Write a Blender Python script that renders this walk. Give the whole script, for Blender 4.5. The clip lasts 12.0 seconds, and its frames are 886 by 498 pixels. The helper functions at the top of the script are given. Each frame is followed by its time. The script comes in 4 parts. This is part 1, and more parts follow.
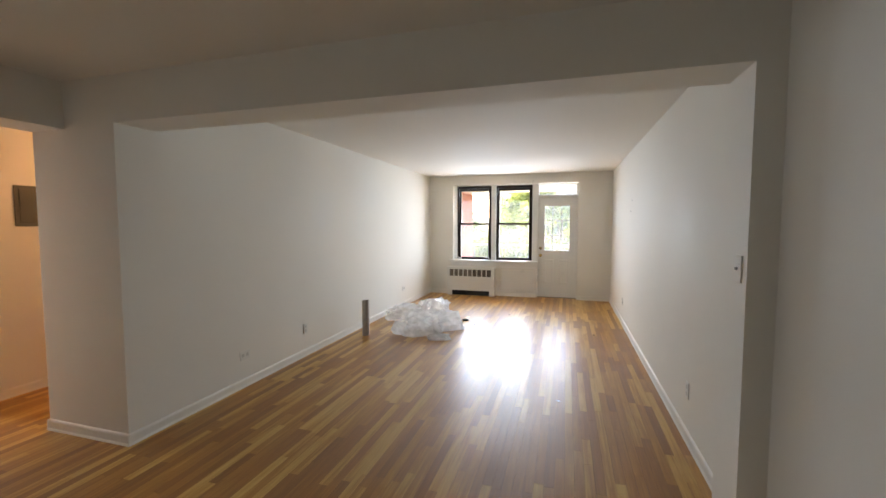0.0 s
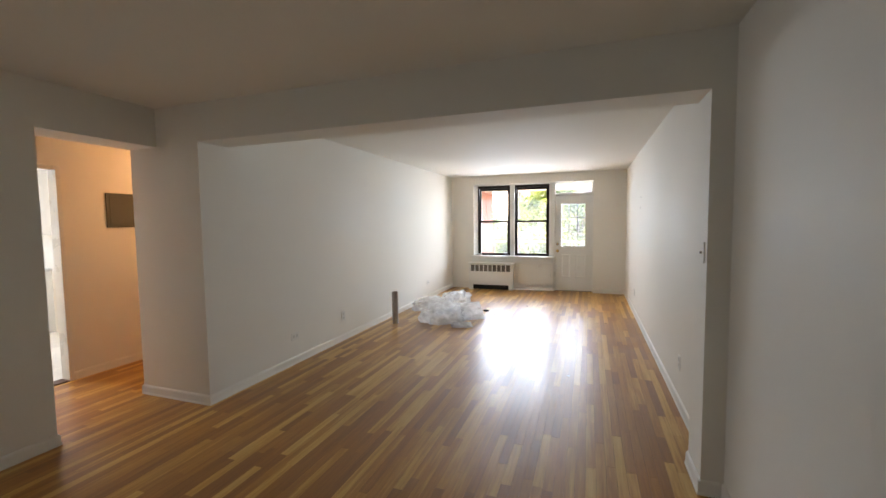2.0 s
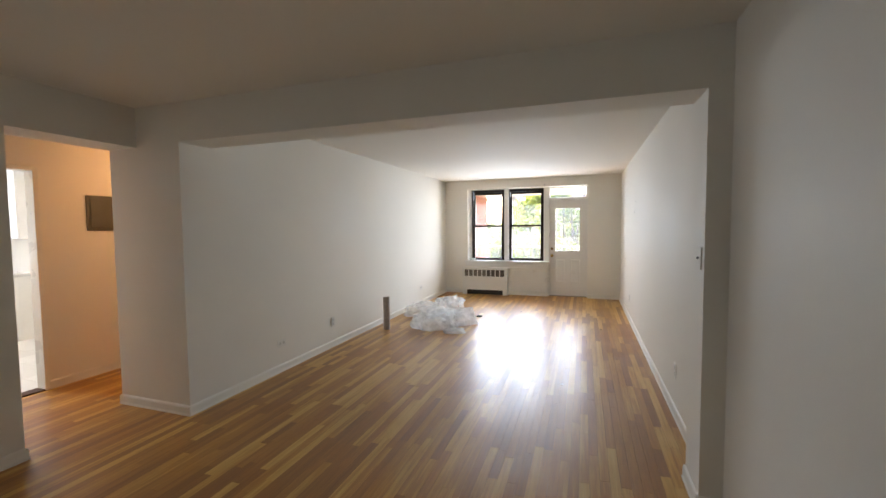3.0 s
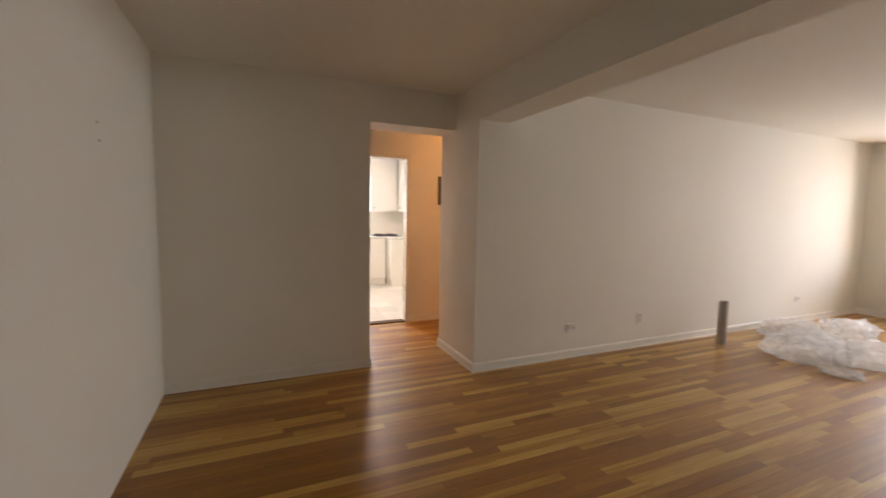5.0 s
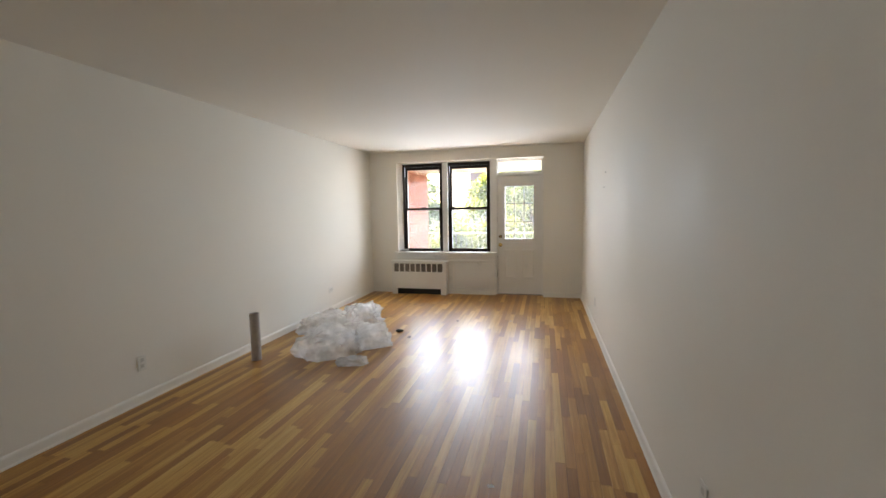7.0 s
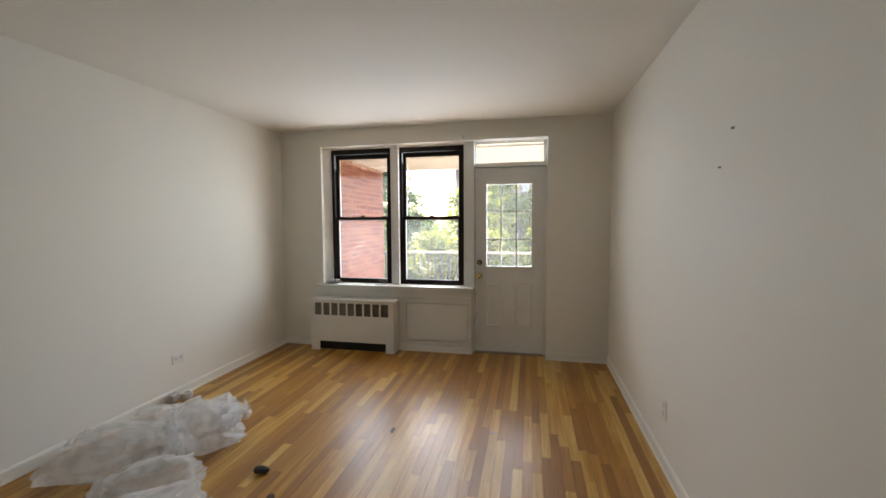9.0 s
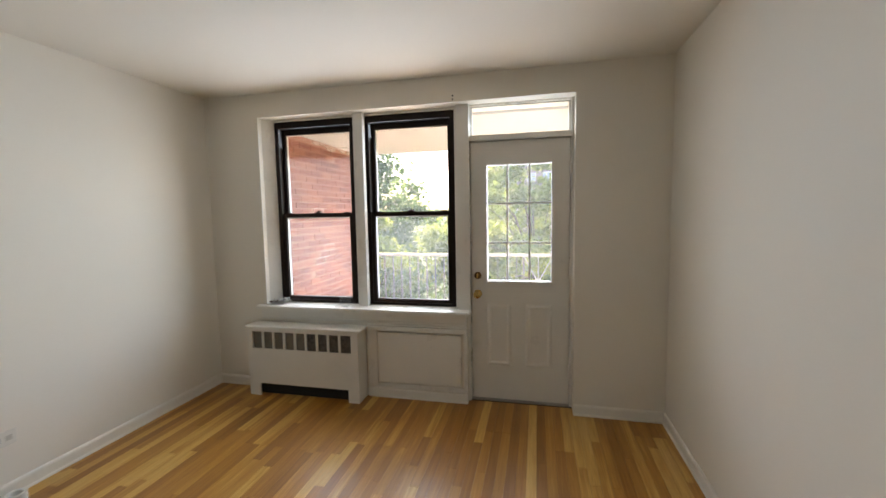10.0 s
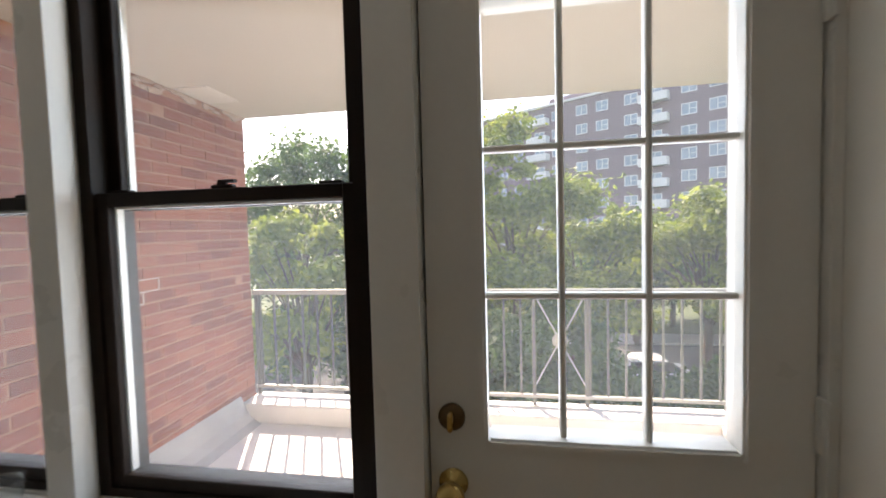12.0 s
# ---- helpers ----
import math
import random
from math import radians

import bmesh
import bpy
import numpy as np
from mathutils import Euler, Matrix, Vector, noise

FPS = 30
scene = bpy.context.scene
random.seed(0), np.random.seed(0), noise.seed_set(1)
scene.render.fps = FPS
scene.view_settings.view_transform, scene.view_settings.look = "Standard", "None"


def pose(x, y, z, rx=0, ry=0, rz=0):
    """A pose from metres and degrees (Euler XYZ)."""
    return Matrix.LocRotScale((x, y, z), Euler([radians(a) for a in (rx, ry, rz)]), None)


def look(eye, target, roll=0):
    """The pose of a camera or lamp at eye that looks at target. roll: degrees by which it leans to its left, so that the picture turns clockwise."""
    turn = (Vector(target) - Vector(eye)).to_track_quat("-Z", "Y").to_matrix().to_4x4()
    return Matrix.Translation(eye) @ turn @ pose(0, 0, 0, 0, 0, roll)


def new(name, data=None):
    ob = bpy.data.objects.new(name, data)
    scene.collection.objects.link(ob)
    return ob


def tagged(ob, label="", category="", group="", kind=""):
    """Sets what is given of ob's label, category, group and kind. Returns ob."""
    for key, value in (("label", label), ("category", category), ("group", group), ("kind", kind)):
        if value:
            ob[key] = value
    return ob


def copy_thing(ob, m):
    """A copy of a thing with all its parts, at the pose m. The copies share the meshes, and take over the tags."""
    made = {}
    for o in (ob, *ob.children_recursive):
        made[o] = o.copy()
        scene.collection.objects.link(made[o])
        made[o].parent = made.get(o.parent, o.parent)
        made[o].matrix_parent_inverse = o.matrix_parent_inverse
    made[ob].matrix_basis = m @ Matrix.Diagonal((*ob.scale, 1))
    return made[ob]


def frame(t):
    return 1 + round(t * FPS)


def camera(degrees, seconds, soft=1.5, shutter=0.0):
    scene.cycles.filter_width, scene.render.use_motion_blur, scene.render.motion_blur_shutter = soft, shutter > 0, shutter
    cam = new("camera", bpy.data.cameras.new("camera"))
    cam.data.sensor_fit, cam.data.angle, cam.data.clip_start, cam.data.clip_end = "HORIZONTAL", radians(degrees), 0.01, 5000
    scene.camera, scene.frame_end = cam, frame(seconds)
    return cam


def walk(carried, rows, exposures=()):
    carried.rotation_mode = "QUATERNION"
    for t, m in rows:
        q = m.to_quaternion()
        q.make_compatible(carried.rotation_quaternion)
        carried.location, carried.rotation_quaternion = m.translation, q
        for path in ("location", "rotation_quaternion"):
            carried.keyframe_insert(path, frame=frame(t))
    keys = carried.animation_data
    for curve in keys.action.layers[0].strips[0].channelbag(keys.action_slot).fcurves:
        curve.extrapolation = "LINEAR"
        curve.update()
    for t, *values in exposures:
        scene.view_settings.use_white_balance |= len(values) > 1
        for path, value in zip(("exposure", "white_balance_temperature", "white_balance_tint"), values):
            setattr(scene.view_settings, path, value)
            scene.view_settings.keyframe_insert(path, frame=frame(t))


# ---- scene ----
cam = camera(94.2, 12.0, shutter=0.25)
PATH = [
    (0, (0.546, -8.553, 1.519), (-0.026, -6.641, 1.392), 0.0),
    (0.5, (0.569, -8.707, 1.525), (-0.101, -6.826, 1.415), 0.0),
    (1, (0.665, -8.862, 1.519), (-0.052, -6.999, 1.390), -0.3),
    (1.5, (0.668, -9.009, 1.506), (-0.024, -7.137, 1.371), -0.5),
    (2, (0.680, -9.063, 1.503), (0.013, -7.182, 1.372), -0.7),
    (2.5, (0.692, -9.091, 1.506), (0.057, -7.198, 1.390), -0.6),
    (4.3, (0.652, -8.297, 1.458), (-0.487, -6.655, 1.377), 0.8),
    (4.5, (0.621, -8.285, 1.451), (-0.714, -6.799, 1.349), 1.0),
    (5, (0.807, -8.240, 1.396), (-1.015, -7.435, 1.218), 1.1),
    (5.3, (0.867, -8.237, 1.408), (-1.015, -7.595, 1.203), -0.2),
    (5.5, (0.907, -8.170, 1.407), (-0.906, -7.347, 1.216), -1.0),
    (5.7, (0.876, -8.089, 1.426), (-0.752, -6.942, 1.233), -1.2),
    (6, (0.828, -7.962, 1.446), (-0.323, -6.341, 1.224), -1.5),
    (6.2, (0.819, -7.836, 1.447), (-0.014, -6.035, 1.198), -1.7),
    (6.5, (0.812, -7.584, 1.420), (0.259, -5.680, 1.160), -1.8),
    (7, (0.776, -7.046, 1.467), (0.300, -5.112, 1.280), -1.0),
    (7.5, (0.718, -6.500, 1.486), (0.345, -4.542, 1.316), -1.0),
    (7.7, (0.724, -6.210, 1.466), (0.355, -4.250, 1.308), -0.7),
    (9.3, (0.577, -4.081, 1.457), (0.157, -2.130, 1.323), -0.4),
    (9.5, (0.573, -3.833, 1.466), (0.151, -1.884, 1.313), -0.6),
    (10, (0.504, -3.128, 1.494), (0.059, -1.186, 1.321), -1.0),
    (10.5, (0.423, -2.486, 1.437), (-0.015, -0.539, 1.306), -1.0),
    (11, (0.334, -1.873, 1.439), (-0.078, 0.081, 1.333), -1.1),
    (11.5, (0.238, -1.283, 1.413), (-0.107, 0.684, 1.313), -1.3),
    (12, (0.178, -0.792, 1.400), (-0.138, 1.180, 1.305), -1.5),
]
EXPOSURES = [(0.0, 4.9, 8000, 22), (2.5, 4.95, 7950, 22), (4.5, 4.68, 8300, 22), (5.0, 4.92, 9800, 31), (5.5, 5.2, 8200, 23), (6.0, 4.7, 7600, 20), (6.5, 4.66, 8400, 22), (7.5, 4.3, 8250, 22),
             (9.5, 3.87, 8400, 21), (10.5, 3.98, 8300, 21), (11.0, 3.83, 8200, 22), (11.5, 3.55, 8150, 23), (12.0, 2.95, 8000, 21)]
walk(cam, [(t, look(*p)) for t, *p in PATH], EXPOSURES)

# ---- light ----
SUN_EL, SUN_AZ = radians(40), math.atan2(-0.44, 0.90)
world = bpy.data.worlds.new("sky")
scene.world = world
world.use_nodes = True
wn = world.node_tree
sky = wn.nodes.new("ShaderNodeTexSky")
sky.sky_type, sky.sun_disc = "NISHITA", False
sky.sun_elevation, sky.sun_rotation = SUN_EL, SUN_AZ
sky.air_density, sky.dust_density, sky.ozone_density = 1.0, 0.8, 1.5
wn.links.new(sky.outputs[0], wn.nodes["Background"].inputs[0])
wn.nodes["Background"].inputs[1].default_value = 0.07

sun_data = bpy.data.lights.new("sun", "SUN")
sun_data.energy, sun_data.angle, sun_data.color = 2.0, radians(0.5), (1.0, 0.95, 0.87)
sun = new("sun", sun_data)
to_sun = Vector((math.sin(SUN_AZ) * math.cos(SUN_EL), math.cos(SUN_AZ) * math.cos(SUN_EL), math.sin(SUN_EL)))
sun.matrix_world = look(to_sun * 40, (0, 0, 0))

HALL_LAMP = (-3.57, -5.35, 2.28)
hall_light = bpy.data.lights.new("hall_light", "POINT")
hall_light.energy, hall_light.color, hall_light.shadow_soft_size = 0.22, (1.0, 0.52, 0.21), 0.25
new("hall_light", hall_light).location = HALL_LAMP

KITCHEN_LAMP = (-5.55, -6.75, 2.36)
kitchen_light = bpy.data.lights.new("kitchen_light", "AREA")
kitchen_light.energy, kitchen_light.color, kitchen_light.shape, kitchen_light.size = 0.60, (0.74, 0.87, 1.0), "DISK", 0.34
kl = new("kitchen_light", kitchen_light)
kl.location = (KITCHEN_LAMP[0], KITCHEN_LAMP[1], KITCHEN_LAMP[2] - 0.012)

# the sky's light through the transom above the balcony door and the two sash windows
for name, watts, wide, high, at, to in (("transom_daylight", 0.22, 0.68, 0.19, (0.371, 0.190, 2.185), (0.2, -2.6, 0.6)),
                                        ("window_daylight", 1.25, 0.70, 1.46, (-1.338, 0.235, 1.515), (-1.36, -3.0, 0.95)),
                                        ("window_daylight", 1.25, 0.70, 1.46, (-0.502, 0.235, 1.515), (-0.60, -3.0, 0.95)),
                                        ("door_daylight", 0.42, 0.50, 0.92, (0.369, 0.180, 1.407), (0.3, -3.0, 1.0))):
    lamp = bpy.data.lights.new(name, "AREA")
    lamp.energy, lamp.color, lamp.shape, lamp.size, lamp.size_y = watts, (0.51, 0.745, 1.0), "RECTANGLE", wide, high
    lamp.spread = radians(134)
    new(name, lamp).matrix_world = look(at, to)
kitchen_day = bpy.data.lights.new("kitchen_daylight", "AREA")
kitchen_day.energy, kitchen_day.color, kitchen_day.shape, kitchen_day.size, kitchen_day.size_y = 1.5, (0.48, 0.72, 1.0), "RECTANGLE", 0.92, 1.06
new("kitchen_daylight", kitchen_day).matrix_world = look((-7.428, -6.85, 1.53), (-4.5, -6.85, 0.9))

# ---- helpers for meshes ----
ORIGIN = {}


def box(bm, x0, x1, y0, y1, z0, z1):
    v = [bm.verts.new(p) for p in ((x0, y0, z0), (x1, y0, z0), (x1, y1, z0), (x0, y1, z0),
                                   (x0, y0, z1), (x1, y0, z1), (x1, y1, z1), (x0, y1, z1))]
    for f in ((3, 2, 1, 0), (4, 5, 6, 7), (0, 1, 5, 4), (1, 2, 6, 5), (2, 3, 7, 6), (3, 0, 4, 7)):
        bm.faces.new([v[i] for i in f])
    return v


def boxes(*rows, bevel=0.0, segments=1):
    bm = bmesh.new()
    for r in rows:
        box(bm, *r)
    if bevel:
        bmesh.ops.bevel(bm, geom=list(bm.edges), offset=bevel, segments=segments, affect="EDGES", clamp_overlap=True)
    return bm


def rod(bm, a, b, r0, r1=None, sides=10, caps=True):
    a, b = Vector(a), Vector(b)
    d = b - a
    m = Matrix.Translation((a + b) / 2) @ d.to_track_quat("Z", "Y").to_matrix().to_4x4()
    bmesh.ops.create_cone(bm, cap_ends=caps, segments=sides, radius1=r0, radius2=r0 if r1 is None else r1, depth=d.length, matrix=m)
    return bm


def lathe(profile, centre, axis="Z", sides=20):
    """A turned shape: profile of (radius, height) pairs about an axis through centre."""
    bm = bmesh.new()
    rings = []
    for r, h in profile:
        ring = []
        for i in range(sides):
            a = 2 * math.pi * i / sides
            p = {"Z": (r * math.cos(a), r * math.sin(a), h), "Y": (r * math.cos(a), h, r * math.sin(a)), "X": (h, r * math.cos(a), r * math.sin(a))}[axis]
            ring.append(bm.verts.new(Vector(p) + Vector(centre)))
        rings.append(ring)
    for a, b in zip(rings, rings[1:]):
        for i in range(sides):
            bm.faces.new((a[i], a[(i + 1) % sides], b[(i + 1) % sides], b[i]))
    for ring in (rings[0], rings[-1]):
        bm.faces.new(ring)
    bmesh.ops.recalc_face_normals(bm, faces=bm.faces)
    return bm


def mesh_of(name, bm, material, smooth=False):
    me = bpy.data.meshes.new(name)
    bm.to_mesh(me)
    bm.free()
    me.materials.append(material)
    if smooth:
        me.shade_smooth()
    return me


def solid(name, bm, material, label="", category="", kind="", group="", smooth=False):
    """A top-level thing that is one mesh."""
    bmesh.ops.recalc_face_normals(bm, faces=bm.faces)
    ob = new(name, mesh_of(name, bm, material, smooth))
    ORIGIN[ob] = Vector((0, 0, 0))
    return tagged(ob, label, category, group, kind)


def thing(name, at, label, category, group="", kind=""):
    """A top-level Empty at a thing's base."""
    ob = new(name)
    ob.location = at
    ob.empty_display_size = 0.1
    ORIGIN[ob] = Vector(at)
    return tagged(ob, label, category, group, kind)


def part(name, bm, material, parent, label="", smooth=False):
    """One mesh under a thing or a part; the bmesh is in world metres."""
    bmesh.ops.recalc_face_normals(bm, faces=bm.faces)
    bmesh.ops.translate(bm, verts=bm.verts, vec=-ORIGIN[parent])
    ob = new(name, mesh_of(name, bm, material, smooth))
    ob.parent = parent
    ORIGIN[ob] = ORIGIN[parent]
    if label:
        ob["label"] = label
    return ob


# ---- materials ----
def nodes_of(name):
    m = bpy.data.materials.new(name)
    m.use_nodes = True
    t = m.node_tree
    return m, t, t.nodes["Principled BSDF"]


def noise_node(t, vector, scale, detail=4.0, rough=0.55):
    n = t.nodes.new("ShaderNodeTexNoise")
    n.inputs["Scale"].default_value, n.inputs["Detail"].default_value, n.inputs["Roughness"].default_value = scale, detail, rough
    t.links.new(vector, n.inputs["Vector"])
    return n


def ramp_node(t, fac, stops):
    r = t.nodes.new("ShaderNodeValToRGB")
    while len(r.color_ramp.elements) < len(stops):
        r.color_ramp.elements.new(0.5)
    for e, (p, c) in zip(r.color_ramp.elements, stops):
        e.position, e.color = p, (*c, 1)
    t.links.new(fac, r.inputs[0])
    return r


def surface(name, colour, rough=0.5, metal=0.0, var=0.08, coarse=1.5, fine=80.0, bump=0.15, depth=0.002, coat=0.0, rough_var=0.1):
    """Paint, metal, stone and the like: two scales of tone, uneven gloss and fine relief."""
    m, t, b = nodes_of(name)
    pos = t.nodes.new("ShaderNodeNewGeometry").outputs["Position"]
    n1, n2 = noise_node(t, pos, coarse), noise_node(t, pos, fine, 3)
    add = t.nodes.new("ShaderNodeMath")
    add.operation = "MULTIPLY_ADD"
    add.inputs[1].default_value, add.inputs[2].default_value = 0.35, 0.0
    t.links.new(n2.outputs[0], add.inputs[0])
    add2 = t.nodes.new("ShaderNodeMath")
    add2.operation = "MULTIPLY_ADD"
    add2.inputs[1].default_value = 0.65
    t.links.new(n1.outputs[0], add2.inputs[0])
    t.links.new(add.outputs[0], add2.inputs[2])
    lo = tuple(c * (1 - var) for c in colour)
    hi = tuple(min(1, c * (1 + var)) for c in colour)
    r = ramp_node(t, add2.outputs[0], [(0.3, lo), (0.7, hi)])
    t.links.new(r.outputs[0], b.inputs["Base Color"])
    mr = t.nodes.new("ShaderNodeMapRange")
    mr.inputs["From Min"].default_value, mr.inputs["From Max"].default_value = 0.3, 0.7
    mr.inputs["To Min"].default_value, mr.inputs["To Max"].default_value = max(0.02, rough - rough_var), min(1, rough + rough_var)
    t.links.new(n1.outputs[0], mr.inputs["Value"])
    t.links.new(mr.outputs[0], b.inputs["Roughness"])
    b.inputs["Metallic"].default_value = metal
    b.inputs["Coat Weight"].default_value = coat
    if bump:
        bp = t.nodes.new("ShaderNodeBump")
        bp.inputs["Strength"].default_value, bp.inputs["Distance"].default_value = bump, depth
        t.links.new(n2.outputs[0], bp.inputs["Height"])
        t.links.new(bp.outputs[0], b.inputs["Normal"])
    return m


def wood_floor(name, per_object):
    m, t, b = nodes_of(name)
    geo = t.nodes.new("ShaderNodeNewGeometry")
    rnd = t.nodes.new("ShaderNodeObjectInfo").outputs["Random"] if per_object else geo.outputs["Random Per Island"]
    off = t.nodes.new("ShaderNodeVectorMath")
    off.operation = "MULTIPLY_ADD"
    comb = t.nodes.new("ShaderNodeCombineXYZ")
    mul = t.nodes.new("ShaderNodeMath")
    mul.operation, mul.inputs[1].default_value = "MULTIPLY", 37.0
    t.links.new(rnd, mul.inputs[0])
    t.links.new(mul.outputs[0], comb.inputs[0])
    t.links.new(mul.outputs[0], comb.inputs[1])
    t.links.new(geo.outputs["Position"], off.inputs[0])
    off.inputs[1].default_value = (38.0, 1.6, 1.0)
    t.links.new(comb.outputs[0], off.inputs[2])
    grain = noise_node(t, off.outputs[0], 1.0, 5, 0.6)
    fine = t.nodes.new("ShaderNodeVectorMath")
    fine.operation = "MULTIPLY"
    fine.inputs[1].default_value = (260.0, 7.0, 1.0)
    t.links.new(geo.outputs["Position"], fine.inputs[0])
    pores = noise_node(t, fine.outputs[0], 1.0, 3)
    mix = t.nodes.new("ShaderNodeMath")
    mix.operation, mix.inputs[1].default_value = "MULTIPLY_ADD", 0.75
    base = t.nodes.new("ShaderNodeMath")
    base.operation, base.inputs[1].default_value, base.inputs[2].default_value = "MULTIPLY_ADD", 0.62, -0.17
    t.links.new(rnd, base.inputs[0])
    t.links.new(grain.outputs[0], mix.inputs[0])
    t.links.new(base.outputs[0], mix.inputs[2])
    tone = ramp_node(t, mix.outputs[0], [(0.0, (0.245, 0.086, 0.011)), (0.40, (0.400, 0.160, 0.021)), (0.62, (0.510, 0.232, 0.037)), (0.75, (0.650, 0.350, 0.082)), (1.0, (0.760, 0.490, 0.160))])
    dark = t.nodes.new("ShaderNodeMix")
    dark.data_type, dark.blend_type = "RGBA", "MULTIPLY"
    dark.inputs[0].default_value = 0.35
    pr = ramp_node(t, pores.outputs[0], [(0.35, (0.55, 0.5, 0.45)), (0.6, (1, 1, 1))])
    t.links.new(tone.outputs[0], dark.inputs[6])
    t.links.new(pr.outputs[0], dark.inputs[7])
    t.links.new(dark.outputs[2], b.inputs["Base Color"])
    worn = noise_node(t, geo.outputs["Position"], 2.2, 4)
    mr = t.nodes.new("ShaderNodeMapRange")
    mr.inputs["From Min"].default_value, mr.inputs["From Max"].default_value = 0.3, 0.7
    mr.inputs["To Min"].default_value, mr.inputs["To Max"].default_value = FLOOR_GLOSS
    t.links.new(worn.outputs[0], mr.inputs["Value"])
    t.links.new(mr.outputs[0], b.inputs["Roughness"])
    b.inputs["IOR"].default_value, b.inputs["Specular IOR Level"].default_value = 1.5, 0.28
    b.inputs["Coat Weight"].default_value, b.inputs["Coat Roughness"].default_value = 0.56, 0.28
    bp = t.nodes.new("ShaderNodeBump")
    bp.inputs["Strength"].default_value, bp.inputs["Distance"].default_value = 0.10, 0.001
    t.links.new(grain.outputs[0], bp.inputs["Height"])
    t.links.new(bp.outputs[0], b.inputs["Normal"])
    return m


def glass(name, tint=(1, 1, 1), gloss=0.05, veil=0.026):
    """A thin clear pane: light goes straight through, with a reflection that grows towards a grazing view, and a pale
    veil of dirt and painted-in glare.
    """
    m, t, b = nodes_of(name)
    t.nodes.remove(b)
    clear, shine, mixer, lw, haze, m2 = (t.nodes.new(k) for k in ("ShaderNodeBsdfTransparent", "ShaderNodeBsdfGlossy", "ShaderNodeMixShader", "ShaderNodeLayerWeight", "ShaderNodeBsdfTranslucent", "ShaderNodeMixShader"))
    clear.inputs[0].default_value = (*tint, 1)
    shine.inputs["Roughness"].default_value = gloss
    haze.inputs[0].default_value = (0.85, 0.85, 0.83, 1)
    m2.inputs[0].default_value = veil
    power, scale = t.nodes.new("ShaderNodeMath"), t.nodes.new("ShaderNodeMath")
    power.operation, power.inputs[1].default_value = "POWER", 5.0
    scale.operation, scale.inputs[1].default_value, scale.inputs[2].default_value = "MULTIPLY_ADD", 0.55, 0.03
    t.links.new(lw.outputs["Facing"], power.inputs[0])
    t.links.new(power.outputs[0], scale.inputs[0])
    t.links.new(scale.outputs[0], mixer.inputs[0])
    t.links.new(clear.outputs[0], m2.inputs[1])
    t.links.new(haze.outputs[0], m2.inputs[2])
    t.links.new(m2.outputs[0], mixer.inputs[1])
    t.links.new(shine.outputs[0], mixer.inputs[2])
    t.links.new(mixer.outputs[0], t.nodes["Material Output"].inputs[0])
    return m


def random_tone(name, stops, rough, per_object=True, fine=90.0, bump=0.4, depth=0.003):
    """Pieces that differ one from the next: bricks and leaves."""
    m, t, b = nodes_of(name)
    geo = t.nodes.new("ShaderNodeNewGeometry")
    rnd = t.nodes.new("ShaderNodeObjectInfo").outputs["Random"] if per_object else geo.outputs["Random Per Island"]
    n = noise_node(t, geo.outputs["Position"], fine, 4)
    mix = t.nodes.new("ShaderNodeMath")
    mix.operation, mix.inputs[1].default_value = "MULTIPLY_ADD", 0.35
    sub = t.nodes.new("ShaderNodeMath")
    sub.operation, sub.inputs[1].default_value = "MULTIPLY", 0.75
    t.links.new(rnd, sub.inputs[0])
    t.links.new(n.outputs[0], mix.inputs[0])
    t.links.new(sub.outputs[0], mix.inputs[2])
    r = ramp_node(t, mix.outputs[0], stops)
    t.links.new(r.outputs[0], b.inputs["Base Color"])
    b.inputs["Roughness"].default_value = rough
    if bump:
        bp = t.nodes.new("ShaderNodeBump")
        bp.inputs["Strength"].default_value, bp.inputs["Distance"].default_value = bump, depth
        t.links.new(n.outputs[0], bp.inputs["Height"])
        t.links.new(bp.outputs[0], b.inputs["Normal"])
    return m


def leafy(name, stops):
    m = random_tone(name, stops, 0.55, per_object=False, fine=3.0, bump=0.0)
    t = m.node_tree
    b = t.nodes["Principled BSDF"]
    tr, mixer = t.nodes.new("ShaderNodeBsdfTranslucent"), t.nodes.new("ShaderNodeMixShader")
    mixer.inputs[0].default_value = 0.5
    t.links.new(b.inputs["Base Color"].links[0].from_socket, tr.inputs[0])
    t.links.new(b.outputs[0], mixer.inputs[1])
    t.links.new(tr.outputs[0], mixer.inputs[2])
    t.links.new(mixer.outputs[0], t.nodes["Material Output"].inputs[0])
    return m


